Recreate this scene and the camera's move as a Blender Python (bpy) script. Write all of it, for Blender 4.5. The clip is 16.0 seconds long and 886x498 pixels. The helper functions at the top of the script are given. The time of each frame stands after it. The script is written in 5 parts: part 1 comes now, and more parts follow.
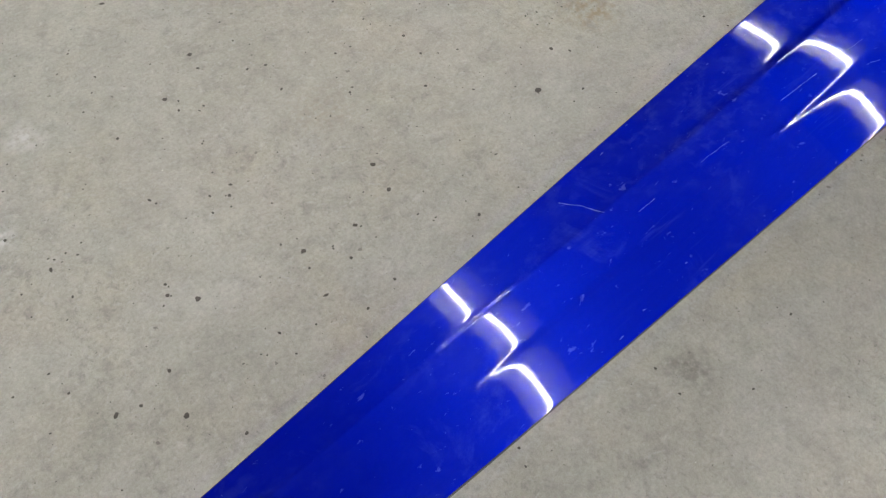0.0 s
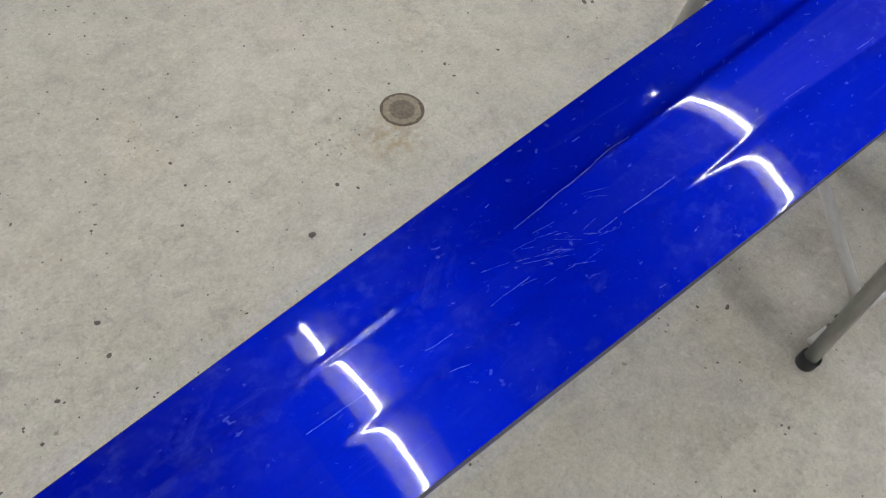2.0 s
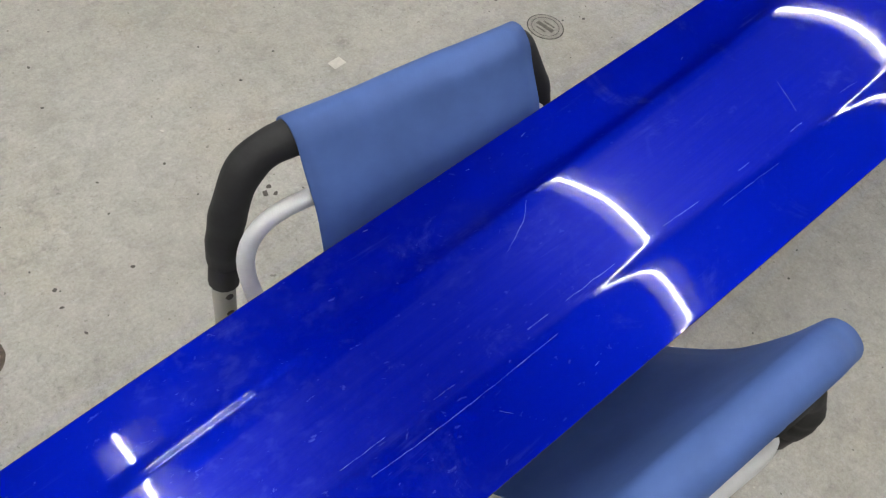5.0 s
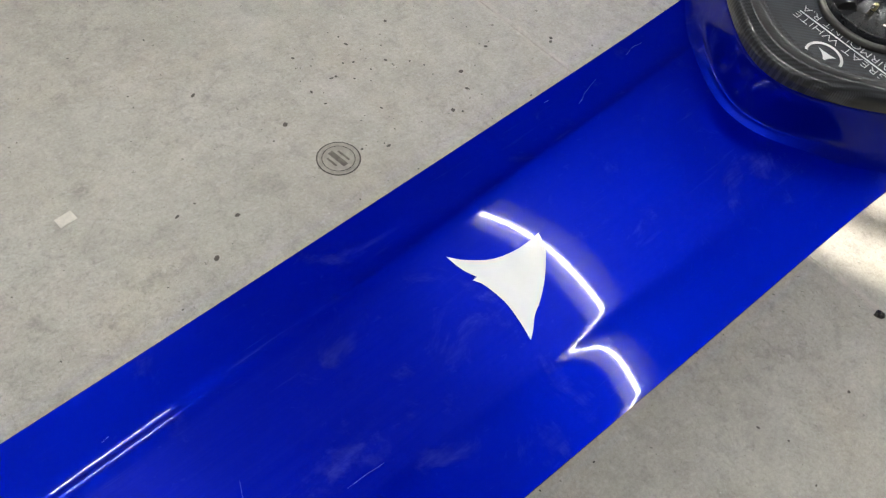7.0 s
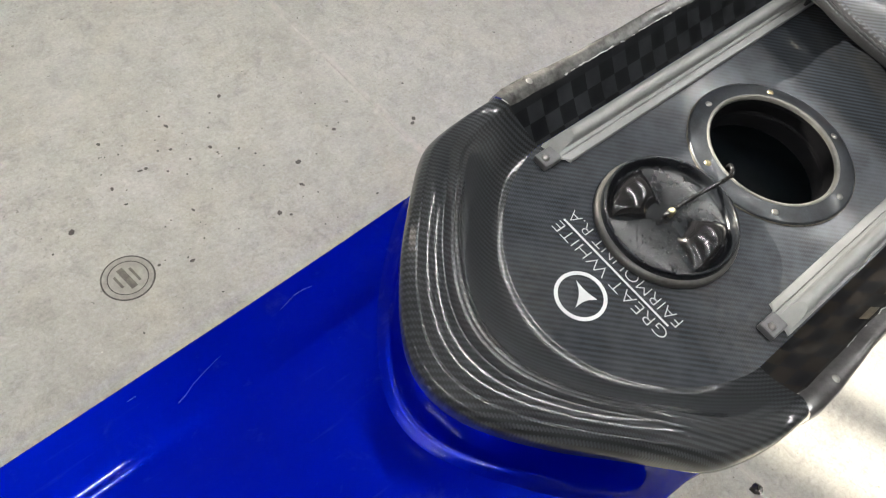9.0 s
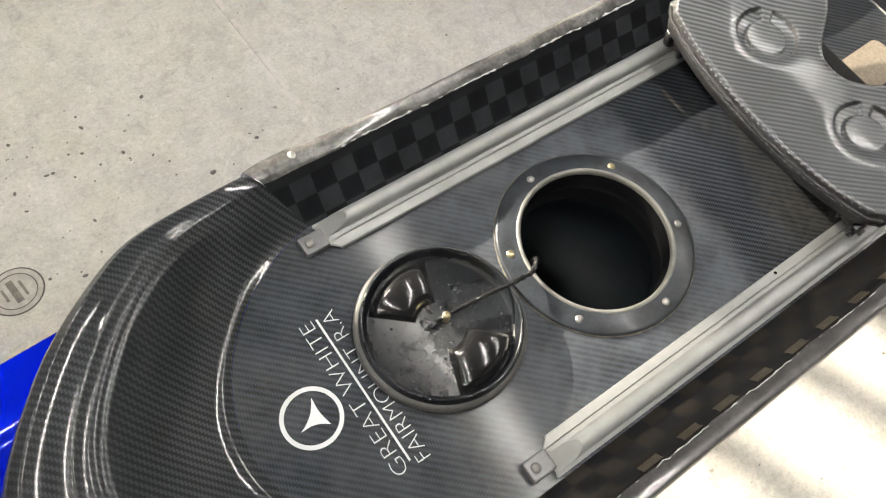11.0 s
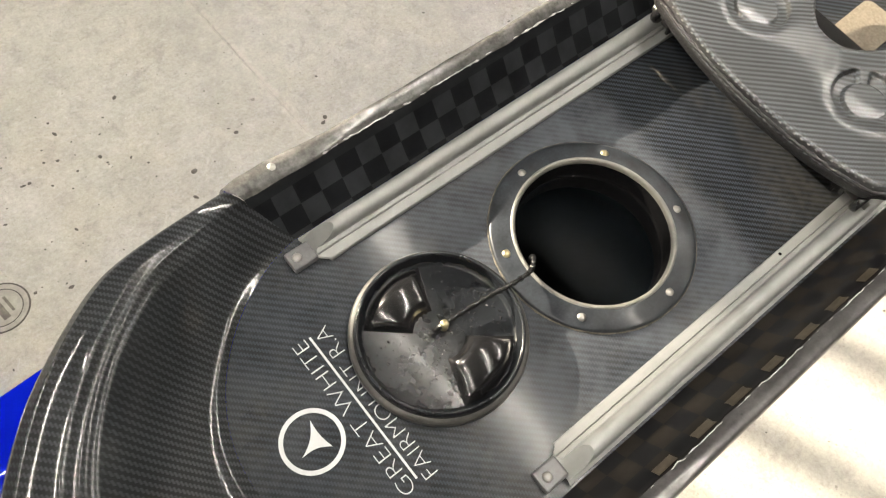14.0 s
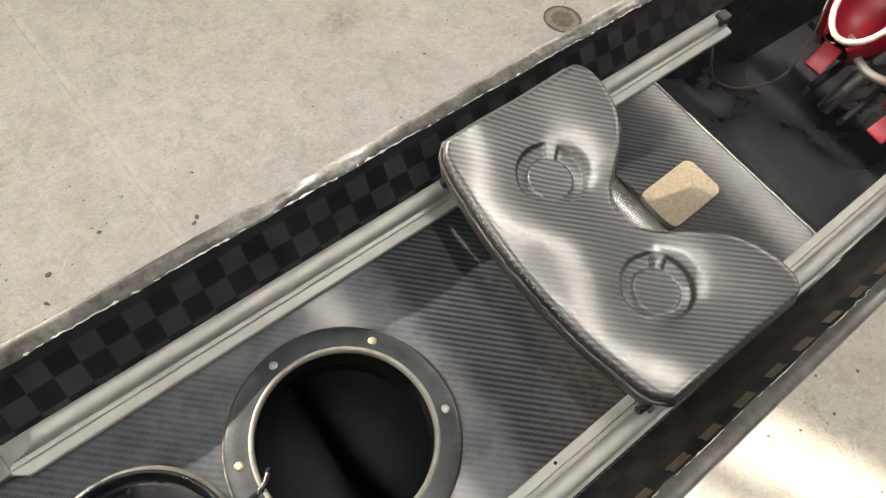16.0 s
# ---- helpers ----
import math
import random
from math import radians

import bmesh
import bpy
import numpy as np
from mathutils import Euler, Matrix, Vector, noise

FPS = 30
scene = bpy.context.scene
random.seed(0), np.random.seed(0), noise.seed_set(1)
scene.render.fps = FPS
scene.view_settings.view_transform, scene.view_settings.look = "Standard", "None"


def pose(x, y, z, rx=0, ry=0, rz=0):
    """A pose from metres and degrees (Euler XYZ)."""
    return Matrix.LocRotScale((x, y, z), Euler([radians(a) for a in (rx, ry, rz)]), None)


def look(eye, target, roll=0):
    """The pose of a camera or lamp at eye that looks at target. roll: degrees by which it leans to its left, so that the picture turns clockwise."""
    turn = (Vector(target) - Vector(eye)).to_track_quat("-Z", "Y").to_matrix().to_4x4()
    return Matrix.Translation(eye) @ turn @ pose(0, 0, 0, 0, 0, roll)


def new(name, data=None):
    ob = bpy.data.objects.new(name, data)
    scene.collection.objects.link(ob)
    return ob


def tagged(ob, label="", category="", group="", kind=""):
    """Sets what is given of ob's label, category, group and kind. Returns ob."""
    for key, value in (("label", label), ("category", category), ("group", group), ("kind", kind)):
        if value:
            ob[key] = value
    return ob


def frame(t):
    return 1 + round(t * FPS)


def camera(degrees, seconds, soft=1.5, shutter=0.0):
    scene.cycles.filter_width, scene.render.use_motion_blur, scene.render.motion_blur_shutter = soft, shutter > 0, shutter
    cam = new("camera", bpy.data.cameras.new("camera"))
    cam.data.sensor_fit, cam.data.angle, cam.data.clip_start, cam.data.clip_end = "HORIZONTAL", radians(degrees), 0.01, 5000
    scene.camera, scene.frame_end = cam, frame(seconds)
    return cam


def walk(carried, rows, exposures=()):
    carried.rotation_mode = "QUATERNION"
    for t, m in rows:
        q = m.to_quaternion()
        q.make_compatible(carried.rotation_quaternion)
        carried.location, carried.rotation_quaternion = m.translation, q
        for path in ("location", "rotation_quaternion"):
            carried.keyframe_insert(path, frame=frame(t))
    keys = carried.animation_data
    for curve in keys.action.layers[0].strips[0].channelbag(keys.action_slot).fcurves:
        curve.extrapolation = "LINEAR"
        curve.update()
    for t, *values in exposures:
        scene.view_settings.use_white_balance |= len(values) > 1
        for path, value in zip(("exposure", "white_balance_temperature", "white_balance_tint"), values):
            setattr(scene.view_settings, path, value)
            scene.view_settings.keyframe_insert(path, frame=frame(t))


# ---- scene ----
cam = camera(59.7, 16.0, 1.25)
PATH = [
    (0, (-3.142, -0.211, 1.276), (-2.431, 0.501, -0.452), 5.0),
    (0.5, (-3.006, -0.217, 1.267), (-2.233, 0.495, -0.434), 6.8),
    (1, (-2.85, -0.233, 1.271), (-2.05, 0.5, -0.409), 9.0),
    (1.5, (-2.734, -0.253, 1.265), (-1.938, 0.485, -0.415), 9.5),
    (2, (-2.628, -0.234, 1.255), (-1.806, 0.493, -0.416), 10.1),
    (2.5, (-2.499, -0.227, 1.255), (-1.654, 0.499, -0.406), 12.3),
    (3, (-2.375, -0.23, 1.255), (-1.554, 0.481, -0.424), 12.0),
    (3.5, (-2.214, -0.241, 1.277), (-1.395, 0.523, -0.38), 13.5),
    (4, (-2.06, -0.258, 1.284), (-1.248, 0.494, -0.382), 13.2),
    (4.5, (-1.937, -0.253, 1.302), (-1.098, 0.48, -0.359), 12.0),
    (5, (-1.775, -0.216, 1.296), (-0.846, 0.483, -0.332), 13.9),
    (5.2, (-1.698, -0.202, 1.301), (-0.721, 0.488, -0.302), 13.9),
    (7.3, (-0.901, -0.24, 1.329), (-0.043, 0.53, -0.305), 9.6),
    (7.5, (-0.83, -0.227, 1.323), (0.044, 0.537, -0.306), 10.0),
    (8, (-0.67, -0.196, 1.333), (0.225, 0.558, -0.29), 11.2),
    (8.5, (-0.567, -0.173, 1.324), (0.286, 0.573, -0.324), 10.8),
    (9, (-0.458, -0.162, 1.315), (0.373, 0.571, -0.35), 11.2),
    (9.5, (-0.337, -0.174, 1.319), (0.46, 0.589, -0.349), 10.9),
    (10, (-0.224, -0.193, 1.32), (0.539, 0.607, -0.347), 10.4),
    (10.2, (-0.188, -0.204, 1.321), (0.565, 0.598, -0.349), 10.5),
    (12.3, (-0.127, -0.178, 1.297), (0.447, 0.494, -0.498), 5.2),
    (12.5, (-0.127, -0.172, 1.296), (0.456, 0.504, -0.493), 5.4),
    (13, (-0.128, -0.17, 1.299), (0.478, 0.516, -0.479), 6.0),
    (13.5, (-0.125, -0.169, 1.299), (0.486, 0.51, -0.481), 6.1),
    (14, (-0.119, -0.17, 1.306), (0.544, 0.514, -0.452), 6.7),
    (14.5, (-0.083, -0.152, 1.316), (0.659, 0.532, -0.411), 7.6),
    (15, (-0.017, -0.13, 1.318), (0.804, 0.515, -0.388), 9.0),
    (15.5, (0.058, -0.141, 1.318), (0.883, 0.513, -0.383), 10.6),
    (16, (0.123, -0.17, 1.322), (0.899, 0.549, -0.375), 10.4),
]
walk(cam, [(t, look(eye, target, roll)) for t, eye, target, roll in PATH],
     [(0.0, 1.82, 6500, 10), (3.0, 1.93, 6500, 10), (7.3, 1.92, 6500, 10), (8.0, 1.99, 6500, 10), (9.0, 2.17, 6500, 10), (10.0, 2.32, 6620, 10), (12.3, 2.40, 7080, 10), (16.0, 2.37, 7230, 10)])

# ---- daylight ----
world = bpy.data.worlds.new("world")
scene.world = world
world.use_nodes = True
wn = world.node_tree.nodes
sky = wn.new("ShaderNodeTexSky")
sky.sky_type, sky.sun_disc = "NISHITA", False
sky.sun_elevation, sky.sun_rotation = radians(22), radians(-20)
world.node_tree.links.new(sky.outputs[0], wn["Background"].inputs[0])
wn["Background"].inputs[1].default_value = 0.05
SUN_WAY = Vector((0.32, -0.87, -0.38)).normalized()
sun = new("sun", bpy.data.lights.new("sun", "SUN"))
sun.data.energy, sun.data.angle, sun.data.color = 5.0, radians(0.6), (1.0, 0.93, 0.80)
sun.matrix_world = look((8, 14, 9), Vector((8, 14, 9)) + SUN_WAY)
TUBE_POWER = 43.0

# the shell lies heeled and a little askew in its stand
BOAT = pose(0, -0.007, 0.70, 0, 0, 1.1) @ pose(0, 0, 0, 4.0, 0, 0)


# ---- materials ----
def nodes_of(name):
    m = bpy.data.materials.new(name)
    m.use_nodes = True
    nt = m.node_tree
    return m, nt, nt.nodes["Principled BSDF"]


def link(nt, a, b):
    nt.links.new(a, b)


def mathn(nt, op, a, b=None, c=None):
    n = nt.nodes.new("ShaderNodeMath")
    n.operation = op
    for i, v in enumerate((a, b, c)):
        if v is None:
            continue
        if isinstance(v, (int, float)):
            n.inputs[i].default_value = v
        else:
            link(nt, v, n.inputs[i])
    return n.outputs[0]


def coords(nt, scale=(1, 1, 1), rot=(0, 0, 0)):
    tc = nt.nodes.new("ShaderNodeTexCoord")
    mp = nt.nodes.new("ShaderNodeMapping")
    mp.inputs["Scale"].default_value = scale
    mp.inputs["Rotation"].default_value = [radians(a) for a in rot]
    link(nt, tc.outputs["Object"], mp.inputs["Vector"])
    return mp.outputs[0]


def noise_of(nt, vec, scale, detail=4.0, rough=0.55, distortion=0.0):
    n = nt.nodes.new("ShaderNodeTexNoise")
    link(nt, vec, n.inputs["Vector"])
    n.inputs["Scale"].default_value, n.inputs["Detail"].default_value = scale, detail
    n.inputs["Roughness"].default_value, n.inputs["Distortion"].default_value = rough, distortion
    return n.outputs["Fac"]


def ramp(nt, fac, stops):
    r = nt.nodes.new("ShaderNodeValToRGB")
    link(nt, fac, r.inputs[0])
    e = r.color_ramp.elements
    while len(e) < len(stops):
        e.new(0.5)
    for el, (p, col) in zip(e, stops):
        el.position = p
        el.color = (*col, 1) if len(col) == 3 else col
    return r.outputs["Color"]


def mixc(nt, fac, a, b, kind="MIX"):
    m = nt.nodes.new("ShaderNodeMix")
    m.data_type, m.blend_type = "RGBA", kind
    for sock, v in ((m.inputs["Factor"], fac), (m.inputs["A"], a), (m.inputs["B"], b)):
        if isinstance(v, (int, float)):
            sock.default_value = v
        elif isinstance(v, tuple):
            sock.default_value = (*v, 1)
        else:
            link(nt, v, sock)
    return m.outputs["Result"]


def bumpn(nt, bsdf, height, strength=0.2, dist=0.002):
    b = nt.nodes.new("ShaderNodeBump")
    b.inputs["Strength"].default_value, b.inputs["Distance"].default_value = strength, dist
    link(nt, height, b.inputs["Height"])
    link(nt, b.outputs[0], bsdf.inputs["Normal"])
    return b.outputs[0]


def noise_col(nt, vec, scale):
    n = nt.nodes.new("ShaderNodeTexNoise")
    link(nt, vec, n.inputs["Vector"])
    n.inputs["Scale"].default_value = scale
    return n.outputs["Color"]


def grey(v):
    return (v, v, v)


def concrete():
    m, nt, p = nodes_of("concrete")
    v = coords(nt)
    big = noise_of(nt, v, 1.1, 4, 0.55, 0.4)
    mid = noise_of(nt, v, 7, 5, 0.55, 0.5)
    fine = noise_of(nt, v, 160, 3, 0.5)
    base = ramp(nt, big, [(0.25, (0.385, 0.360, 0.300)), (0.5, (0.425, 0.407, 0.342)), (0.75, (0.455, 0.440, 0.374))])
    base = mixc(nt, ramp(nt, noise_of(nt, v, 3.3, 4, 0.6, 1.0), [(0.50, grey(0)), (0.72, grey(0.5))]), base, (0.50, 0.482, 0.43))
    # rosy and greenish clouds
    base = mixc(nt, ramp(nt, noise_of(nt, v, 2.1, 3, 0.55, 0.5), [(0.52, grey(0)), (0.72, grey(0.5))]), base, (0.42, 0.375, 0.315))
    base = mixc(nt, ramp(nt, noise_of(nt, coords(nt, (1.3, 0.8, 1)), 3.1, 3, 0.5, 0.7), [(0.56, grey(0)), (0.74, grey(0.35))]), base, (0.37, 0.375, 0.315))
    base = mixc(nt, 1.0, base, ramp(nt, mid, [(0.28, grey(0.90)), (0.5, grey(1.0)), (0.75, grey(1.05))]), "MULTIPLY")
    base = mixc(nt, ramp(nt, noise_of(nt, v, 5.2, 5, 0.62, 0.6), [(0.50, grey(0)), (0.70, grey(0.45))]), base, (0.455, 0.415, 0.318))
    base = mixc(nt, 1.0, base, ramp(nt, noise_of(nt, v, 17, 5, 0.6, 0.5), [(0.30, grey(0.87)), (0.5, grey(1.0)), (0.72, grey(1.06))]), "MULTIPLY")
    # grey smudges in groups
    group = ramp(nt, noise_of(nt, v, 2.6, 3, 0.5), [(0.40, grey(0.22)), (0.62, grey(0.9))])
    smudge = mathn(nt, "MULTIPLY", ramp(nt, noise_of(nt, v, 26, 5, 0.66, 0.5), [(0.52, grey(0)), (0.70, grey(1))]), group)
    base = mixc(nt, mathn(nt, "MULTIPLY", smudge, 0.66), base, (0.245, 0.232, 0.20))
    flake = mathn(nt, "MULTIPLY", ramp(nt, noise_of(nt, coords(nt, (1, 0.7, 1), (0, 0, -35)), 95, 4, 0.68, 0.6), [(0.56, grey(0)), (0.66, grey(1))]), group)
    base = mixc(nt, mathn(nt, "MULTIPLY", flake, 0.42), base, (0.20, 0.19, 0.165))
    pale = mathn(nt, "MULTIPLY", ramp(nt, noise_of(nt, coords(nt, (1, 1.25, 1), (0, 0, 40)), 44, 4, 0.64, 0.4), [(0.56, grey(0)), (0.70, grey(1))]), 0.42)
    base = mixc(nt, pale, base, (0.54, 0.525, 0.475))
    base = mixc(nt, 1.0, base, ramp(nt, fine, [(0.3, grey(0.89)), (0.55, grey(1.0)), (0.75, grey(1.06))]), "MULTIPLY")
    base = mixc(nt, 1.0, base, ramp(nt, noise_of(nt, v, 420, 3, 0.6), [(0.3, grey(0.90)), (0.5, grey(1.0)), (0.7, grey(1.06))]), "MULTIPLY")
    crumb = noise_of(nt, v, 75, 7, 0.78, 0.3)
    base = mixc(nt, 1.0, base, ramp(nt, crumb, [(0.34, grey(0.84)), (0.47, grey(0.98)), (0.54, grey(1.0)), (0.66, grey(1.10))]), "MULTIPLY")
    # rust run-off beside one anchor
    geo = nt.nodes.new("ShaderNodeNewGeometry")
    off = nt.nodes.new("ShaderNodeVectorMath")
    off.operation = "SUBTRACT"
    link(nt, mixc(nt, 0.06, geo.outputs["Position"], noise_col(nt, v, 22)), off.inputs[0])
    off.inputs[1].default_value = RUST_AT
    dist = nt.nodes.new("ShaderNodeVectorMath")
    dist.operation = "LENGTH"
    link(nt, off.outputs[0], dist.inputs[0])
    rust = mathn(nt, "MULTIPLY", ramp(nt, dist.outputs["Value"], [(0.02, grey(1)), (0.085, grey(0))]), ramp(nt, noise_of(nt, v, 48, 4, 0.6), [(0.40, grey(0)), (0.62, grey(1))]))
    base = mixc(nt, mathn(nt, "MULTIPLY", rust, 0.75), base, (0.29, 0.215, 0.115))
    # broken pale lip along the saw cut
    sx = nt.nodes.new("ShaderNodeSeparateXYZ")
    link(nt, geo.outputs["Position"], sx.inputs[0])
    cut = mathn(nt, "ADD", sx.outputs[0], mathn(nt, "MULTIPLY", sx.outputs[1], 0.025))
    near = mathn(nt, "ABSOLUTE", mathn(nt, "SUBTRACT", cut, 0.3375))
    lip = mathn(nt, "MULTIPLY", ramp(nt, near, [(0.006, grey(1)), (0.016, grey(0))]), ramp(nt, noise_of(nt, v, 30, 4, 0.6), [(0.38, grey(0)), (0.60, grey(1))]))
    base = mixc(nt, mathn(nt, "MULTIPLY", lip, 0.45), base, (0.58, 0.54, 0.46))
    # old stains
    for sx, sy, reach, col, much in FLOOR_STAINS:
        off = nt.nodes.new("ShaderNodeVectorMath")
        off.operation = "SUBTRACT"
        link(nt, mixc(nt, 0.05, geo.outputs["Position"], noise_col(nt, v, 24)), off.inputs[0])
        off.inputs[1].default_value = (sx * 0.95 + 0.025, sy * 0.95 + 0.025, 0.025)
        far = nt.nodes.new("ShaderNodeVectorMath")
        far.operation = "LENGTH"
        link(nt, off.outputs[0], far.inputs[0])
        blot = mathn(nt, "MULTIPLY", ramp(nt, far.outputs["Value"], [(reach * 0.25, grey(1)), (reach, grey(0))]), ramp(nt, noise_of(nt, v, 70, 4, 0.65), [(0.36, grey(0)), (0.58, grey(1))]))
        base = mixc(nt, mathn(nt, "MULTIPLY", blot, much), base, col)
    # ragged pores of two sizes
    torn = mixc(nt, 0.012, v, noise_col(nt, v, 130))
    for scale, power, reach, depth in ((40, 9.0, 0.15, 0.62), (95, 6.0, 0.19, 0.45)):
        vo = nt.nodes.new("ShaderNodeTexVoronoi")
        link(nt, torn, vo.inputs["Vector"])
        vo.inputs["Scale"].default_value, vo.inputs["Randomness"].default_value = scale, 1
        sep = nt.nodes.new("ShaderNodeSeparateColor")
        link(nt, vo.outputs["Color"], sep.inputs[0])
        size = mathn(nt, "MULTIPLY", mathn(nt, "POWER", sep.outputs[0], power), reach)
        pit = mathn(nt, "LESS_THAN", vo.outputs["Distance"], size)
        base = mixc(nt, mathn(nt, "MULTIPLY", pit, depth), base, (0.13, 0.12, 0.10))
    base = mixc(nt, 1.0, base, (0.985, 0.995, 1.055), "MULTIPLY")
    link(nt, base, p.inputs["Base Color"])
    link(nt, ramp(nt, mid, [(0.3, grey(0.50)), (0.7, grey(0.70))]), p.inputs["Roughness"])
    p.inputs["Specular IOR Level"].default_value = 0.30
    bumpn(nt, p, mathn(nt, "ADD", mathn(nt, "MULTIPLY", crumb, 0.5), mathn(nt, "MULTIPLY", mid, 0.6)), 0.30, 0.004)
    return m


def gelcoat():
    m, nt, p = nodes_of("blue_gelcoat")
    v = coords(nt)
    big = noise_of(nt, v, 5, 4, 0.6)
    streak = noise_of(nt, coords(nt, (5, 60, 60)), 1.6, 5, 0.7)
    scuff = ramp(nt, noise_of(nt, v, 13, 6, 0.70, 0.6), [(0.58, grey(0)), (0.80, grey(1))])
    base = ramp(nt, big, [(0.3, (0.0, 0.0010, 0.135)), (0.7, (0.0, 0.0018, 0.172))])
    f = mathn(nt, "MULTIPLY", scuff, ramp(nt, streak, [(0.35, grey(0.05)), (0.7, grey(0.30))]))
    # dried splashes, soft blots in groups on the fore part
    s = nt.nodes.new("ShaderNodeSeparateXYZ")
    link(nt, v, s.inputs[0])
    along = mathn(nt, "MULTIPLY", s.outputs[0], -0.25)
    fore = ramp(nt, along, [(0.28, grey(0.10)), (0.42, grey(1))])
    cluster = mathn(nt, "MULTIPLY", ramp(nt, noise_of(nt, v, 5.5, 3, 0.5), [(0.47, grey(0)), (0.62, grey(1))]), fore)
    blot = ramp(nt, noise_of(nt, coords(nt, (0.75, 1, 1), (0, 0, 25)), 75, 3, 0.55, 0.3), [(0.52, grey(0)), (0.68, grey(1))])
    soft = ramp(nt, noise_of(nt, coords(nt, (0.6, 1, 1), (0, 0, -20)), 26, 4, 0.6, 0.4), [(0.45, grey(0)), (0.75, grey(1))])
    f = mathn(nt, "MAXIMUM", f, mathn(nt, "MULTIPLY", mathn(nt, "MULTIPLY", mathn(nt, "ADD", mathn(nt, "MULTIPLY", blot, 0.5), mathn(nt, "MULTIPLY", soft, 0.5)), cluster), 0.17))
    # crisp flecks of dried spray
    fleck = ramp(nt, noise_of(nt, coords(nt, (0.55, 1, 1), (0, 0, 14)), 150, 3, 0.6, 0.5), [(0.66, grey(0)), (0.72, grey(1))])
    f = mathn(nt, "MAXIMUM", f, mathn(nt, "MULTIPLY", mathn(nt, "MULTIPLY", fleck, fore), 0.32))
    # rubbed streaks along the boat
    rub = ramp(nt, noise_of(nt, coords(nt, (9, 120, 60)), 1.0, 4, 0.6), [(0.60, grey(0)), (0.74, grey(1))])
    f = mathn(nt, "MAXIMUM", f, mathn(nt, "MULTIPLY", mathn(nt, "MULTIPLY", rub, ramp(nt, noise_of(nt, v, 7, 3, 0.5), [(0.50, grey(0)), (0.64, grey(1))])), 0.13))
    base = mixc(nt, f, base, (0.15, 0.19, 0.54))
    link(nt, base, p.inputs["Base Color"])
    # pigment sheen under a clear top layer
    p.inputs["Specular IOR Level"].default_value = 0.0
    p.inputs["Coat Weight"].default_value = 0.50
    p.inputs["Coat IOR"].default_value = 1.5
    link(nt, mathn(nt, "ADD", 0.022, mathn(nt, "ADD", mathn(nt, "MULTIPLY", scuff, 0.06), mathn(nt, "MULTIPLY", streak, 0.02))), p.inputs["Coat Roughness"])
    bumpn(nt, p, noise_of(nt, v, 12, 2, 0.5), 0.006, 0.002)
    # a hand-polished stretch of the plateau is hazed by fine scratches that run along the boat
    hair = ramp(nt, noise_of(nt, coords(nt, (3, 220, 40)), 1.0, 5, 0.7), [(0.30, grey(0.35)), (0.70, grey(1.0))])
    worn = ramp(nt, along, [(0.10, grey(0.10)), (0.22, grey(0.55)), (0.30, grey(1)), (0.46, grey(1)), (0.60, grey(0.25))])
    half = mathn(nt, "ADD", mathn(nt, "MULTIPLY", s.outputs[0], 0.045), 0.1145)
    inside = ramp(nt, mathn(nt, "DIVIDE", mathn(nt, "ABSOLUTE", s.outputs[1]), half), [(0.90, grey(1)), (0.99, grey(0.12))])
    worn = mathn(nt, "MULTIPLY", worn, inside)
    haze = nt.nodes.new("ShaderNodeBsdfGlossy")
    haze.inputs["Roughness"].default_value = 0.30
    mix = nt.nodes.new("ShaderNodeMixShader")
    link(nt, mathn(nt, "MULTIPLY", mathn(nt, "MULTIPLY", hair, worn), 0.014), mix.inputs[0])
    link(nt, p.outputs[0], mix.inputs[1])
    link(nt, haze.outputs[0], mix.inputs[2])
    sheen = nt.nodes.new("ShaderNodeBsdfGlossy")
    sheen.inputs["Color"].default_value = (0.0, 0.03, 1.0, 1)
    sheen.inputs["Roughness"].default_value = 0.37
    pearl = nt.nodes.new("ShaderNodeMixShader")
    pearl.inputs[0].default_value = 0.16
    link(nt, mix.outputs[0], pearl.inputs[1])
    link(nt, sheen.outputs[0], pearl.inputs[2])
    link(nt, pearl.outputs[0], nt.nodes["Material Output"].inputs["Surface"])
    return m


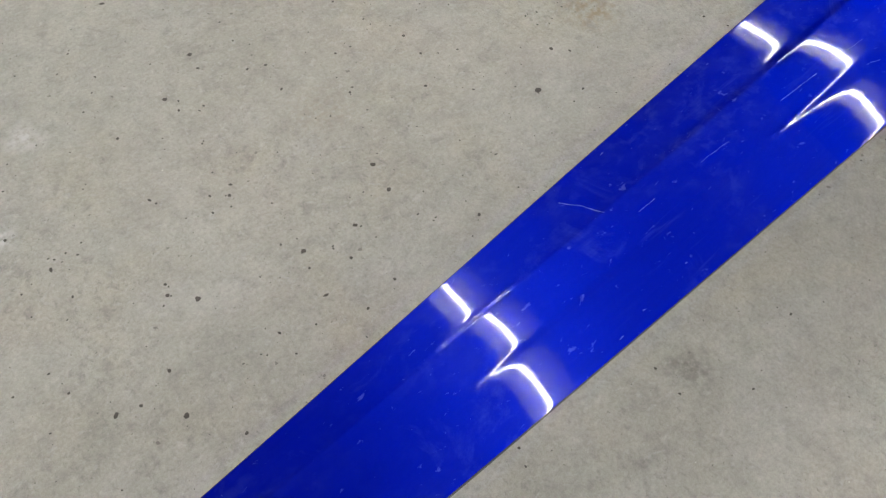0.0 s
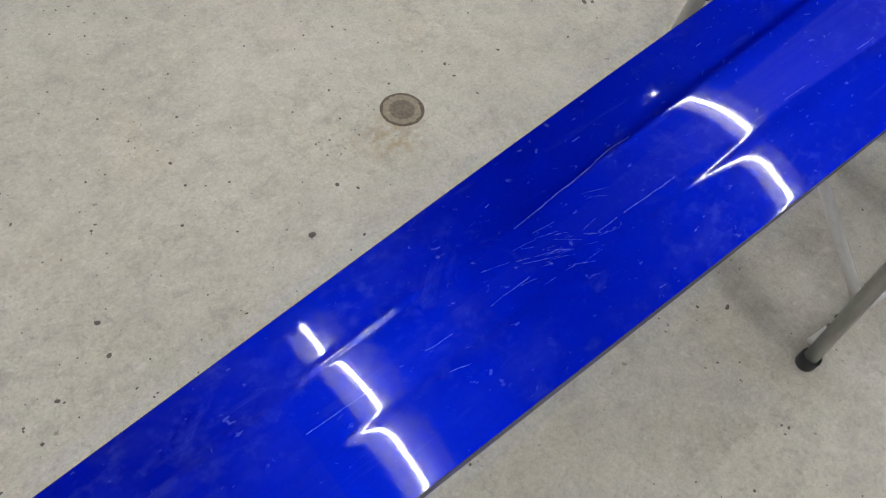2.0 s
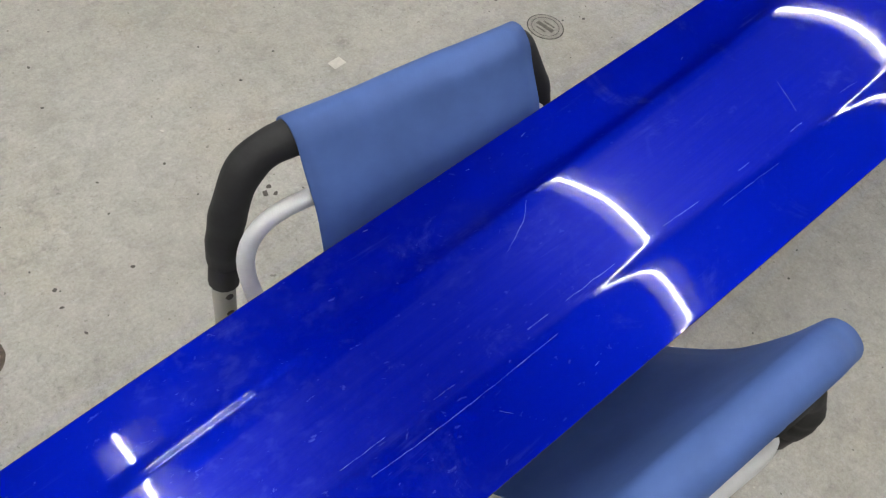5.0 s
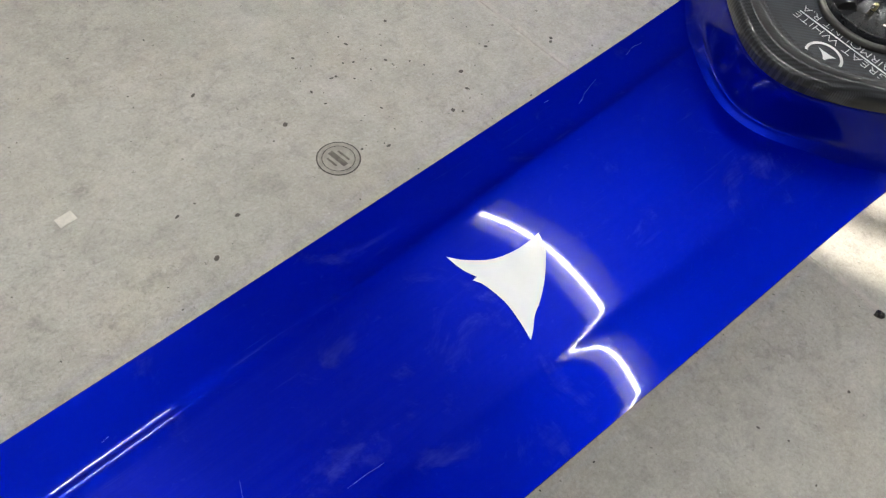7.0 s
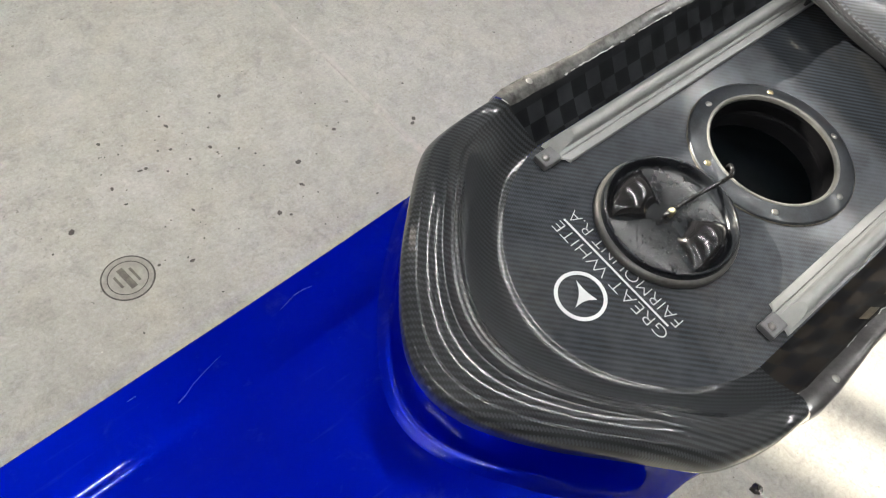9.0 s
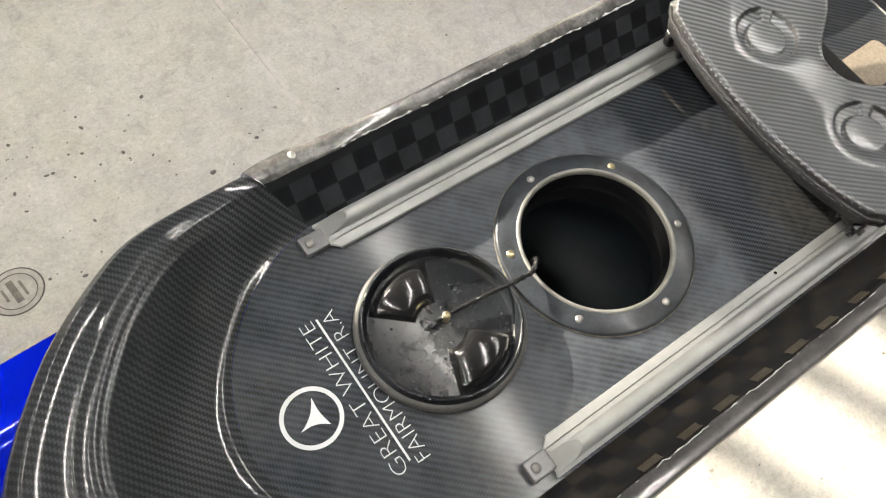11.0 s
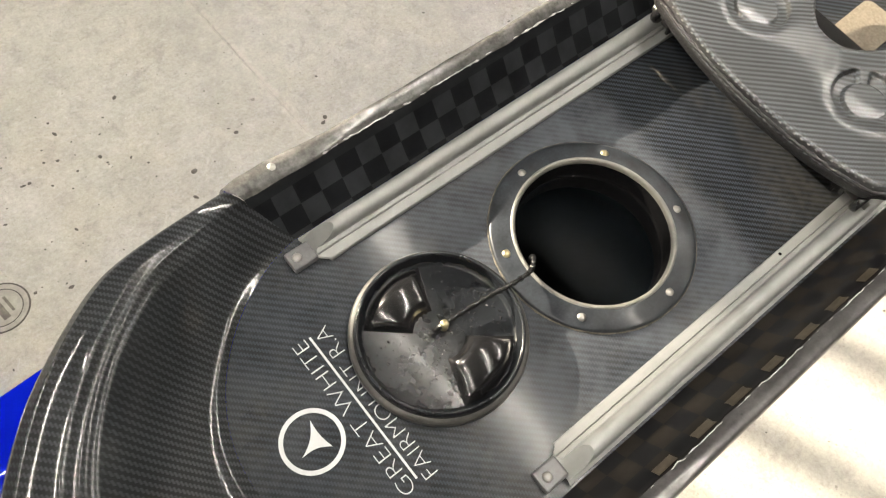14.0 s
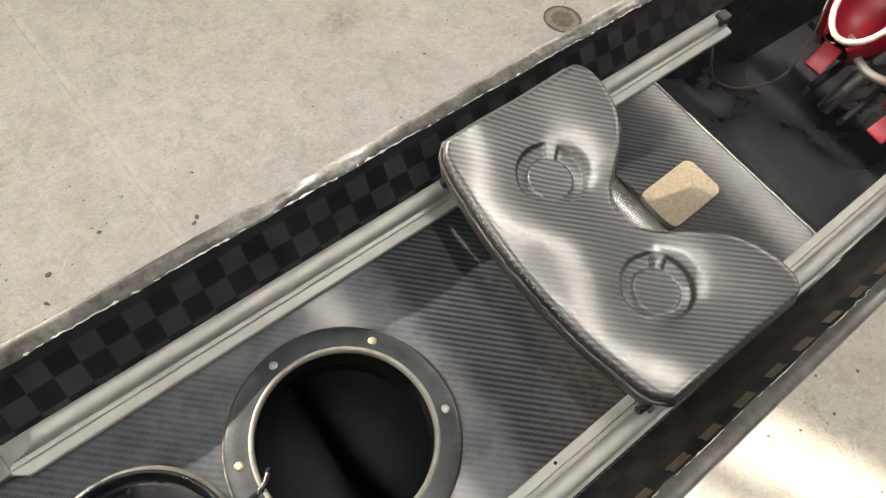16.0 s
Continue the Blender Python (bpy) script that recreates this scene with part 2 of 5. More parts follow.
def twill(name, lean=0.0, tow=0.0027, lo=0.012, hi=0.050, rough=0.34, turn=0.0, axes=(0, 1), tint=(0.96, 1.0, 1.06), coat=0.32, coat_rough=0.12, relief=0.2, step=0.10, spec=0.28, dust=0.0, film=0.0):
    """Two-by-two twill cloth under clear resin."""
    m, nt, p = nodes_of(name)
    v = coords(nt, (1, 1, 1), (0, 0, turn))
    s = nt.nodes.new("ShaderNodeSeparateXYZ")
    link(nt, v, s.inputs[0])
    u = mathn(nt, "DIVIDE", s.outputs[axes[0]], tow)
    w = mathn(nt, "DIVIDE", s.outputs[axes[1]], tow)
    k = mathn(nt, "ADD", mathn(nt, "FLOOR", u), mathn(nt, "FLOOR", w))
    k = mathn(nt, "FLOORED_MODULO", k, 4.0)
    warp = mathn(nt, "LESS_THAN", k, 1.5)
    fu = mathn(nt, "ABSOLUTE", mathn(nt, "SUBTRACT", mathn(nt, "FRACT", u), 0.5))
    fw = mathn(nt, "ABSOLUTE", mathn(nt, "SUBTRACT", mathn(nt, "FRACT", w), 0.5))
    gap = mathn(nt, "ADD", mathn(nt, "MULTIPLY", warp, fu), mathn(nt, "MULTIPLY", mathn(nt, "SUBTRACT", 1.0, warp), fw))
    big = noise_of(nt, coords(nt), 14, 4, 0.6)
    c = mixc(nt, warp, tuple(lo * t for t in tint), tuple(hi * t for t in tint))
    c = mixc(nt, mathn(nt, "MULTIPLY", gap, 1.1), c, grey(lo * 0.7))
    c = mixc(nt, 1.0, c, ramp(nt, big, [(0.3, grey(0.7)), (0.7, grey(1.25))]), "MULTIPLY")
    if dust:
        cloud = mathn(nt, "MULTIPLY", ramp(nt, noise_of(nt, coords(nt), 6, 5, 0.6, 0.4), [(0.46, grey(0.06)), (0.66, grey(1))]), ramp(nt, noise_of(nt, coords(nt), 90, 4, 0.7), [(0.35, grey(0.25)), (0.65, grey(1))]))
        c = mixc(nt, mathn(nt, "MULTIPLY", cloud, dust), c, (0.165, 0.150, 0.125))
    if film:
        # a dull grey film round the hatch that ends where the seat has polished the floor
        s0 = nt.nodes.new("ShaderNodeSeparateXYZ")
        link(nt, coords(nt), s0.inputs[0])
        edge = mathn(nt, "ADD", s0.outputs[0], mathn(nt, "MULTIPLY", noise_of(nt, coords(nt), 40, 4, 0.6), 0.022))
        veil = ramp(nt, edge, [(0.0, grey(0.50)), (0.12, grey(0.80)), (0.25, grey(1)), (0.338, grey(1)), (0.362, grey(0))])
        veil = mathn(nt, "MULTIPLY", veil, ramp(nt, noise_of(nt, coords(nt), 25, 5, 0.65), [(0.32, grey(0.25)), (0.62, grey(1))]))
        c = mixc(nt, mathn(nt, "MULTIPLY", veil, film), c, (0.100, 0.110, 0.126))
    link(nt, c, p.inputs["Base Color"])
    r = mathn(nt, "ADD", mathn(nt, "MULTIPLY", warp, step), rough)
    link(nt, mathn(nt, "ADD", r, mathn(nt, "MULTIPLY", big, 0.10)), p.inputs["Roughness"])
    p.inputs["Specular IOR Level"].default_value = spec
    p.inputs["Coat Weight"].default_value, p.inputs["Coat Roughness"].default_value = coat, coat_rough
    if relief:
        weave = bumpn(nt, p, mathn(nt, "SUBTRACT", mathn(nt, "MULTIPLY", warp, 0.5), gap), relief, 0.0006)
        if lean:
            # a height ramp tilts the shading normal along the boat, shifting lamp highlights
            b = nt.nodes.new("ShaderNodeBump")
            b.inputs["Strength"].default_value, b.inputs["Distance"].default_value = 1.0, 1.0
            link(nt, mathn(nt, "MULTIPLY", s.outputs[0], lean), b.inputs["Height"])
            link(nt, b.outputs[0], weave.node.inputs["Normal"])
        link(nt, weave, p.inputs["Coat Normal"])
    return m


def spread_tow(name="spread_tow_carbon", size=0.02185, lo=(0.0062, 0.0068, 0.0082), hi=(0.0185, 0.0205, 0.0235), start=0.0, top=0.0345, coat=0.08, rough=0.30):
    m, nt, p = nodes_of(name)
    v = coords(nt)
    s = nt.nodes.new("ShaderNodeSeparateXYZ")
    link(nt, v, s.inputs[0])
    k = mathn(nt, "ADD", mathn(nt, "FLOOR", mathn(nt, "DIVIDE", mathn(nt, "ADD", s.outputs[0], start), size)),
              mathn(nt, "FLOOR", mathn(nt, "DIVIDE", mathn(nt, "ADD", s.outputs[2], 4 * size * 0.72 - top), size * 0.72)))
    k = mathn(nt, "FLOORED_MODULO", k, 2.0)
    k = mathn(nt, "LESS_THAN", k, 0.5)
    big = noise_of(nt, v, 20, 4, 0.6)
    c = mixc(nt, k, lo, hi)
    # above top the chequer gives way to one plain tone
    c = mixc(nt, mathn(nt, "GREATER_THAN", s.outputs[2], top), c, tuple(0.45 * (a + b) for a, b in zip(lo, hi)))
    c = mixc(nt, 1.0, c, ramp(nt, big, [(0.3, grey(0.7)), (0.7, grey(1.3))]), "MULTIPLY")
    link(nt, c, p.inputs["Base Color"])
    link(nt, mathn(nt, "ADD", rough, mathn(nt, "MULTIPLY", k, 0.22)), p.inputs["Roughness"])
    p.inputs["Specular IOR Level"].default_value = 0.12
    p.inputs["Coat Weight"].default_value, p.inputs["Coat Roughness"].default_value = coat, 0.10
    return m


def plain(name, col, rough=0.5, metal=0.0, var=0.12, scale=30, coat=0.0, bump=0.0, spec=0.5):
    m, nt, p = nodes_of(name)
    v = coords(nt)
    n = noise_of(nt, v, scale, 5, 0.62)
    f = noise_of(nt, v, scale * 7, 4, 0.7)
    c = ramp(nt, n, [(0.25, tuple(x * (1 - var) for x in col)), (0.75, tuple(min(1, x * (1 + var)) for x in col))])
    c = mixc(nt, 1.0, c, ramp(nt, f, [(0.3, grey(1 - var * 0.6)), (0.7, grey(1.0))]), "MULTIPLY")
    link(nt, c, p.inputs["Base Color"])
    link(nt, mathn(nt, "ADD", rough - 0.06, mathn(nt, "MULTIPLY", f, 0.12)), p.inputs["Roughness"])
    p.inputs["Metallic"].default_value = metal
    p.inputs["Coat Weight"].default_value, p.inputs["Coat Roughness"].default_value = coat, 0.08
    p.inputs["Specular IOR Level"].default_value = spec
    if bump:
        bumpn(nt, p, f, bump, 0.001)
    return m


def hazed_resin():
    """Black resin over a faint chequered cloth, with hazy reflections painted in as pale clouds."""
    m, nt, p = nodes_of("hazed_black_resin")
    v = coords(nt)
    s = nt.nodes.new("ShaderNodeSeparateXYZ")
    link(nt, v, s.inputs[0])
    k = mathn(nt, "ADD", mathn(nt, "FLOOR", mathn(nt, "DIVIDE", s.outputs[0], 0.02185)), mathn(nt, "FLOOR", mathn(nt, "DIVIDE", s.outputs[1], 0.02185)))
    c = mixc(nt, mathn(nt, "LESS_THAN", mathn(nt, "FLOORED_MODULO", k, 2.0), 0.5), (0.0065, 0.007, 0.009), (0.012, 0.013, 0.016))
    cloud = mathn(nt, "MULTIPLY", ramp(nt, noise_of(nt, v, 7, 5, 0.62, 0.6), [(0.46, grey(0)), (0.68, grey(1))]), ramp(nt, noise_of(nt, v, 110, 4, 0.7), [(0.3, grey(0.6)), (0.7, grey(1))]))
    c = mixc(nt, mathn(nt, "MULTIPLY", cloud, 0.7), c, (0.058, 0.064, 0.076))
    link(nt, c, p.inputs["Base Color"])
    link(nt, mathn(nt, "ADD", 0.26, mathn(nt, "MULTIPLY", cloud, 0.4)), p.inputs["Roughness"])
    p.inputs["Specular IOR Level"].default_value = 0.4
    return m


def cloth(name, col, tow=0.0012):
    m, nt, p = nodes_of(name)
    v = coords(nt)
    n = noise_of(nt, v, 12, 5, 0.6)
    w = noise_of(nt, v, 1 / tow, 2, 0.5)
    c = ramp(nt, n, [(0.3, tuple(x * 0.86 for x in col)), (0.7, tuple(x * 1.1 for x in col))])
    link(nt, c, p.inputs["Base Color"])
    p.inputs["Roughness"].default_value = 0.62
    p.inputs["Specular IOR Level"].default_value = 0.25
    bumpn(nt, p, mathn(nt, "ADD", w, n), 0.15, 0.0004)
    return m


def brushed(name="brushed_aluminium", col=(0.29, 0.295, 0.292), rough=0.52):
    m, nt, p = nodes_of(name)
    n = noise_of(nt, coords(nt, (3, 140, 140)), 1.0, 5, 0.7)
    f = noise_of(nt, coords(nt), 35, 5, 0.65)
    c = ramp(nt, f, [(0.3, tuple(x * 0.8 for x in col)), (0.7, col)])
    link(nt, c, p.inputs["Base Color"])
    link(nt, mathn(nt, "ADD", rough - 0.12, mathn(nt, "MULTIPLY", n, 0.3)), p.inputs["Roughness"])
    p.inputs["Metallic"].default_value = 0.40
    return m


def glow(name, col, power):
    m, nt, p = nodes_of(name)
    p.inputs["Base Color"].default_value = (0.9, 0.9, 0.9, 1)
    p.inputs["Emission Color"].default_value = (*col, 1)
    p.inputs["Emission Strength"].default_value = power
    return m


DARK_STAIN, PALE_STAIN, TAN_STAIN = (0.20, 0.19, 0.16), (0.60, 0.59, 0.55), (0.30, 0.24, 0.17)
FLOOR_STAINS = [(-2.435, -0.148, 0.05, DARK_STAIN, 0.8), (0.93, 1.043, 0.06, DARK_STAIN, 0.8), (-3.109, 1.05, 0.045, PALE_STAIN, 0.9), (-3.244, 0.851, 0.035, PALE_STAIN, 0.9),
                (-2.60, 0.74, 0.09, TAN_STAIN, 0.35), (-0.822, 0.949, 0.03, DARK_STAIN, 0.8), (-0.53, 1.54, 0.06, DARK_STAIN, 0.7)]
RUST_AT = (-1.772, 0.588, 0.03)
CONCRETE = concrete()
BLUE = gelcoat()
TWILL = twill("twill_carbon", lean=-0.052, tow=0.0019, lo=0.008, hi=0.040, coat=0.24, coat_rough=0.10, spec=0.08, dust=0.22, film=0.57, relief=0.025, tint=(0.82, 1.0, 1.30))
# the footwell's dust share stands for smoky reflections painted into the cloth
TWILL_FOOT = twill("footwell_carbon", tow=0.0019, lo=0.009, hi=0.062, coat=0.8, coat_rough=0.07, spec=0.2, dust=0.08, relief=0.05, tint=(0.84, 1.0, 1.26))
TWILL_RIM = twill("rim_carbon", tow=0.0019, lo=0.016, hi=0.050, rough=0.34, coat=0.9, coat_rough=0.06, relief=0.05, step=0.03, spec=0.15, tint=(0.90, 1.0, 1.14))
TWILL_SEAT = twill("seat_carbon", tow=0.0018, lo=0.013, hi=0.112, rough=0.36, coat=0.8, coat_rough=0.15, relief=0.05, tint=(0.90, 1.0, 1.14), spec=0.5)
SEAT_EDGE = plain("seat_edge_carbon", (0.016, 0.016, 0.017), 0.3, 0, 0.8, 420, coat=0.5, bump=0.5)
FOOT_RESIN = hazed_resin()
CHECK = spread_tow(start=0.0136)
CHECK_DARK = spread_tow("brownish_spread_tow", lo=(0.009, 0.009, 0.0105), hi=(0.020, 0.017, 0.0145), start=0.0012, top=0.0405, coat=0.30, rough=0.34)
TOW_SHEEN = plain("tow_sheen", (0.080, 0.064, 0.046), 0.4, 0, 0.4, 120, coat=0.3)
# one gunwale carbon in two tones, darker to starboard
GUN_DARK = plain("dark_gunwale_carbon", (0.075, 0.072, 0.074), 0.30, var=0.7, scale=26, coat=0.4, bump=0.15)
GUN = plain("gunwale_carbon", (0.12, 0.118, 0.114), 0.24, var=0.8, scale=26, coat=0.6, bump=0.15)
ALU = brushed(rough=0.52)
TRACK_FOOT = plain("dull_track_foot", (0.14, 0.14, 0.145), 0.4, 0.5, 0.2, 60)
ALU_DARK = plain("grey_tube", (0.48, 0.48, 0.46), 0.42, 0.6, 0.10, 20)
WHITE_TUBE = plain("pale_tube", (0.66, 0.66, 0.66), 0.45, 0.0, 0.08, 14)
STEEL = plain("steel", (0.30, 0.295, 0.28), 0.42, 1.0, 0.12, 200)
BRASSY = plain("tarnished_steel", (0.46, 0.40, 0.25), 0.38, 1.0, 0.2, 200)
BLACK_PLASTIC = plain("black_plastic", (0.010, 0.010, 0.011), 0.18, 0, 0.2, 60, coat=0.3)
WET_PLASTIC = plain("wet_black_plastic", (0.010, 0.0115, 0.014), 0.24, 0, 0.3, 22, coat=0.12, bump=0.22, spec=0.3)
RING_PLASTIC = plain("ring_plastic", (0.022, 0.026, 0.032), 0.36, 0, 0.7, 60, coat=0.12, spec=0.3)
PALE_RIM = plain("worn_grey_plastic", (0.15, 0.148, 0.135), 0.35, 0, 0.25, 80)
RUBBER = plain("black_rubber", (0.016, 0.016, 0.017), 0.55, 0, 0.3, 60, bump=0.2)
FOAM = plain("black_foam", (0.020, 0.020, 0.021), 0.72, 0, 0.3, 40, bump=0.3)
SLING = cloth("blue_sling_cloth", (0.074, 0.138, 0.37))
WHITE = plain("white_vinyl", (0.60, 0.615, 0.62), 0.35, 0, 0.03, 20)
INK = plain("white_lettering", (0.60, 0.61, 0.62), 0.4, 0, 0.05, 50)
RED = plain("red_leather", (0.25, 0.004, 0.018), 0.42, 0, 0.2, 50, coat=0.15, bump=0.15)
LINING = plain("cream_lining", (0.60, 0.52, 0.46), 0.85, 0, 0.25, 160, bump=0.5)
CORK = plain("tan_cork", (0.21, 0.175, 0.13), 0.7, 0, 0.35, 300, bump=0.4)
DARK = plain("dark_void", (0.006, 0.006, 0.0065), 0.9, 0, 0.3, 20, spec=0.03)
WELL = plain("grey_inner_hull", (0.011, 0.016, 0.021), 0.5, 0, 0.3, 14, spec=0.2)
REFLECTOR_WALL = plain("reflector_wall", (0.58, 0.58, 0.57), 0.7, 0, 0.06, 2)
WALL = plain("painted_wall", (0.15, 0.15, 0.145), 0.7, 0, 0.08, 2)
CEIL = plain("dark_roof", (0.06, 0.06, 0.062), 0.8, 0, 0.15, 2)
IRON = plain("cast_iron", (0.15, 0.136, 0.115), 0.5, 0.3, 0.45, 60, bump=0.4)
IRON_DARK = plain("iron_groove", (0.075, 0.066, 0.055), 0.6, 0.2, 0.4, 60)
PALE_IRON = plain("pale_iron", (0.33, 0.315, 0.275), 0.5, 0.1, 0.25, 60, bump=0.3)
RUSTY = plain("rusty_cap", (0.22, 0.19, 0.145), 0.65, 0, 0.35, 90, bump=0.3)
RUST_DARK = plain("rust_rim", (0.095, 0.075, 0.052), 0.7, 0, 0.4, 120, bump=0.4)
RUST_MID = plain("rust_centre", (0.135, 0.112, 0.084), 0.65, 0, 0.45, 110, bump=0.4)
GRIT = plain("dark_grit", (0.085, 0.078, 0.066), 0.7, 0, 0.3, 100)
PALE = plain("pale_chip", (0.62, 0.60, 0.54), 0.7, 0, 0.12, 90)
SCRATCH = plain("pale_scratch", (0.15, 0.18, 0.52), 0.5, 0, 0.3, 80)
RESIN = plain("resin_bead", (0.58, 0.58, 0.57), 0.15, 0, 0.4, 300, coat=0.8, bump=0.5)
RESIN2 = plain("bound_edge", (0.11, 0.11, 0.107), 0.22, 0, 0.6, 220, coat=0.6, bump=0.6)
EDGE = plain("deck_edge", (0.035, 0.032, 0.045), 0.4, 0, 0.6, 70)
FOIL = plain("crumpled_foil", (0.06, 0.055, 0.05), 0.22, 0.6, 0.8, 150, coat=0.5)
LIP = plain("worn_lip", (0.28, 0.28, 0.275), 0.4, 0, 0.6, 120)
STITCH = plain("grey_stitch", (0.16, 0.16, 0.155), 0.35, 0, 0.3, 200, coat=0.4)
DULL_RING = plain("dull_grey_plastic", (0.060, 0.058, 0.055), 0.42, 0, 0.4, 90)
SEALANT = plain("stained_sealant", (0.13, 0.112, 0.082), 0.5, 0, 0.9, 140, bump=0.6)
CORD = plain("black_cord", (0.007, 0.007, 0.007), 0.5, 0, 0.3, 90)
TUBE_GLOW = glow("tube_glow", (1.0, 0.985, 0.95), TUBE_POWER)
ENAMEL = plain("white_enamel", (0.26, 0.26, 0.26), 0.5, 0, 0.05, 5)
DROP = plain("water_drops", (0.03, 0.03, 0.032), 0.04, 0, 0.2, 60, coat=1.0)


# ---- builders ----
def thing(name, m, label, category, group="", kind=""):
    e = new(name)
    e.matrix_world = m
    e.empty_display_size = 0.05
    return tagged(e, label, category, group, kind)


def part(name, bm, material, parent, label="", smooth=True):
    me = bpy.data.meshes.new(name)
    if len(bm.faces):
        bmesh.ops.recalc_face_normals(bm, faces=bm.faces)
    bm.to_mesh(me)
    bm.free()
    for f in me.polygons:
        f.use_smooth = smooth
    me.materials.append(material)
    ob = new(name, me)
    if parent is not None:
        ob.parent = parent
    if label:
        ob["label"] = label
    return ob


def sharp(ob, deg=35):
    """Keeps hard edges hard on a smooth mesh."""
    me = ob.data
    bm = bmesh.new()
    bm.from_mesh(me)
    lim = radians(deg)
    for e in bm.edges:
        if len(e.link_faces) == 2 and e.calc_face_angle(0) > lim:
            e.smooth = False
    bm.to_mesh(me)
    bm.free()
    return ob


def loft(rows, close_u=False, close_v=False, caps=False):
    """A surface through rows of points."""
    bm = bmesh.new()
    vs = [[bm.verts.new(p) for p in r] for r in rows]
    n, k = len(vs), len(vs[0])
    for i in range(n if close_u else n - 1):
        for j in range(k if close_v else k - 1):
            a, b, c, d = vs[i][j], vs[(i + 1) % n][j], vs[(i + 1) % n][(j + 1) % k], vs[i][(j + 1) % k]
            if len({a, b, c, d}) == 4:
                bm.faces.new((a, b, c, d))
    if caps:
        bm.faces.new(vs[0])
        bm.faces.new(list(reversed(vs[-1])))
    return bm


def sweep(points, r, n=10, caps=True, flat=1.0):
    """A tube along a line of points; r a number or one for each point."""
    P = [Vector(p) for p in points]
    R = r if isinstance(r, (list, tuple)) else [r] * len(P)
    rows = []
    t0 = (P[1] - P[0]).normalized()
    up = Vector((0, 0, 1)) if abs(t0.z) < 0.9 else Vector((1, 0, 0))
    a = (up - t0 * up.dot(t0)).normalized()
    for i, p in enumerate(P):
        t = (P[min(i + 1, len(P) - 1)] - P[max(i - 1, 0)]).normalized()
        a = (a - t * a.dot(t)).normalized()
        b = t.cross(a)
        rows.append([p + (a * math.cos(q) * flat + b * math.sin(q)) * R[i] for q in [2 * math.pi * k / n for k in range(n)]])
    return loft(rows, close_v=True, caps=caps)


def bent(corners, radius, steps=8):
    """A line through corners, with its corners rounded."""
    C = [Vector(c) for c in corners]
    out = [C[0]]
    for a, b, c in zip(C, C[1:], C[2:]):
        u, w = (a - b).normalized(), (c - b).normalized()
        d = min(radius, (a - b).length * 0.49, (c - b).length * 0.49)
        p, q = b + u * d, b + w * d
        for i in range(steps + 1):
            f = i / steps
            out.append(p * (1 - f) ** 2 + b * 2 * f * (1 - f) + q * f ** 2)
    out.append(C[-1])
    return out


def lathe(profile, n=48, center=(0, 0, 0), close=False):
    """A body of revolution from (radius, height) pairs."""
    c = Vector(center)
    rows = [[c + Vector((r * math.cos(q), r * math.sin(q), z)) for r, z in profile] for q in [2 * math.pi * k / n for k in range(n)]]
    bm = loft(rows, close_u=True, close_v=close)
    bmesh.ops.remove_doubles(bm, verts=bm.verts, dist=1e-6)
    return bm


def bar(profile, x0, x1, caps=True):
    """A profile of (y, z) drawn out along x."""
    return loft([[Vector((x0, y, z)) for y, z in profile], [Vector((x1, y, z)) for y, z in profile]], close_v=True, caps=caps)


def block(cx, cy, cz, sx, sy, sz, bevel=0.0, seg=2):
    bm = bmesh.new()
    bmesh.ops.create_cube(bm, size=1, matrix=Matrix.Translation((cx, cy, cz)) @ Matrix.Diagonal((sx, sy, sz, 1)))
    if bevel:
        bmesh.ops.bevel(bm, geom=bm.edges[:], offset=bevel, segments=seg, profile=0.5, affect="EDGES")
    return bm


def plate(outline, z0, z1, holes=()):
    """A flat plate of an outline of (x, y), with holes through it."""
    bm = bmesh.new()
    loops = []
    for ol in (outline, *holes):
        lo = [bm.verts.new((x, y, z1)) for x, y in ol]
        loops.append([bm.edges.new((lo[i], lo[(i + 1) % len(lo)])) for i in range(len(lo))])
    bmesh.ops.triangle_fill(bm, use_beauty=True, edges=[e for lo in loops for e in lo])
    faces = bm.faces[:]
    r = bmesh.ops.extrude_face_region(bm, geom=faces)
    for v in [g for g in r["geom"] if isinstance(g, bmesh.types.BMVert)]:
        v.co.z = z0
    return bm


def rounded(x0, x1, y0, y1, r, n=6):
    out = []
    for cx, cy, a in ((x1 - r, y1 - r, 0), (x0 + r, y1 - r, 90), (x0 + r, y0 + r, 180), (x1 - r, y0 + r, 270)):
        for i in range(n + 1):
            q = radians(a + 90 * i / n)
            out.append((cx + r * math.cos(q), cy + r * math.sin(q)))
    return out


def circle(cx, cy, r, n=64):
    return [(cx + r * math.cos(2 * math.pi * i / n), cy + r * math.sin(2 * math.pi * i / n)) for i in range(n)]


def lettering(text, size, m, parent, material, name="lettering", label="", spacing=1.0):
    cu = bpy.data.curves.new(name, "FONT")
    cu.body, cu.size, cu.extrude = text, size, 0.0002
    cu.space_character, cu.offset = spacing, -0.0005
    tmp = bpy.data.objects.new("tmp", cu)
    scene.collection.objects.link(tmp)
    me = bpy.data.meshes.new_from_object(tmp.evaluated_get(bpy.context.evaluated_depsgraph_get()))
    bpy.data.objects.remove(tmp)
    me.materials.append(material)
    ob = new(name, me)
    ob.parent = parent
    ob.matrix_basis = m
    if label:
        ob["label"] = label
    return ob


def smooth(a, b, x):
    t = max(0.0, min(1.0, (x - a) / (b - a)))
    return t * t * (3 - 2 * t)


# ---- room ----
X0, X1, Y0, Y1, H = -9.0, 10.0, -6.5, 7.0, 6.2


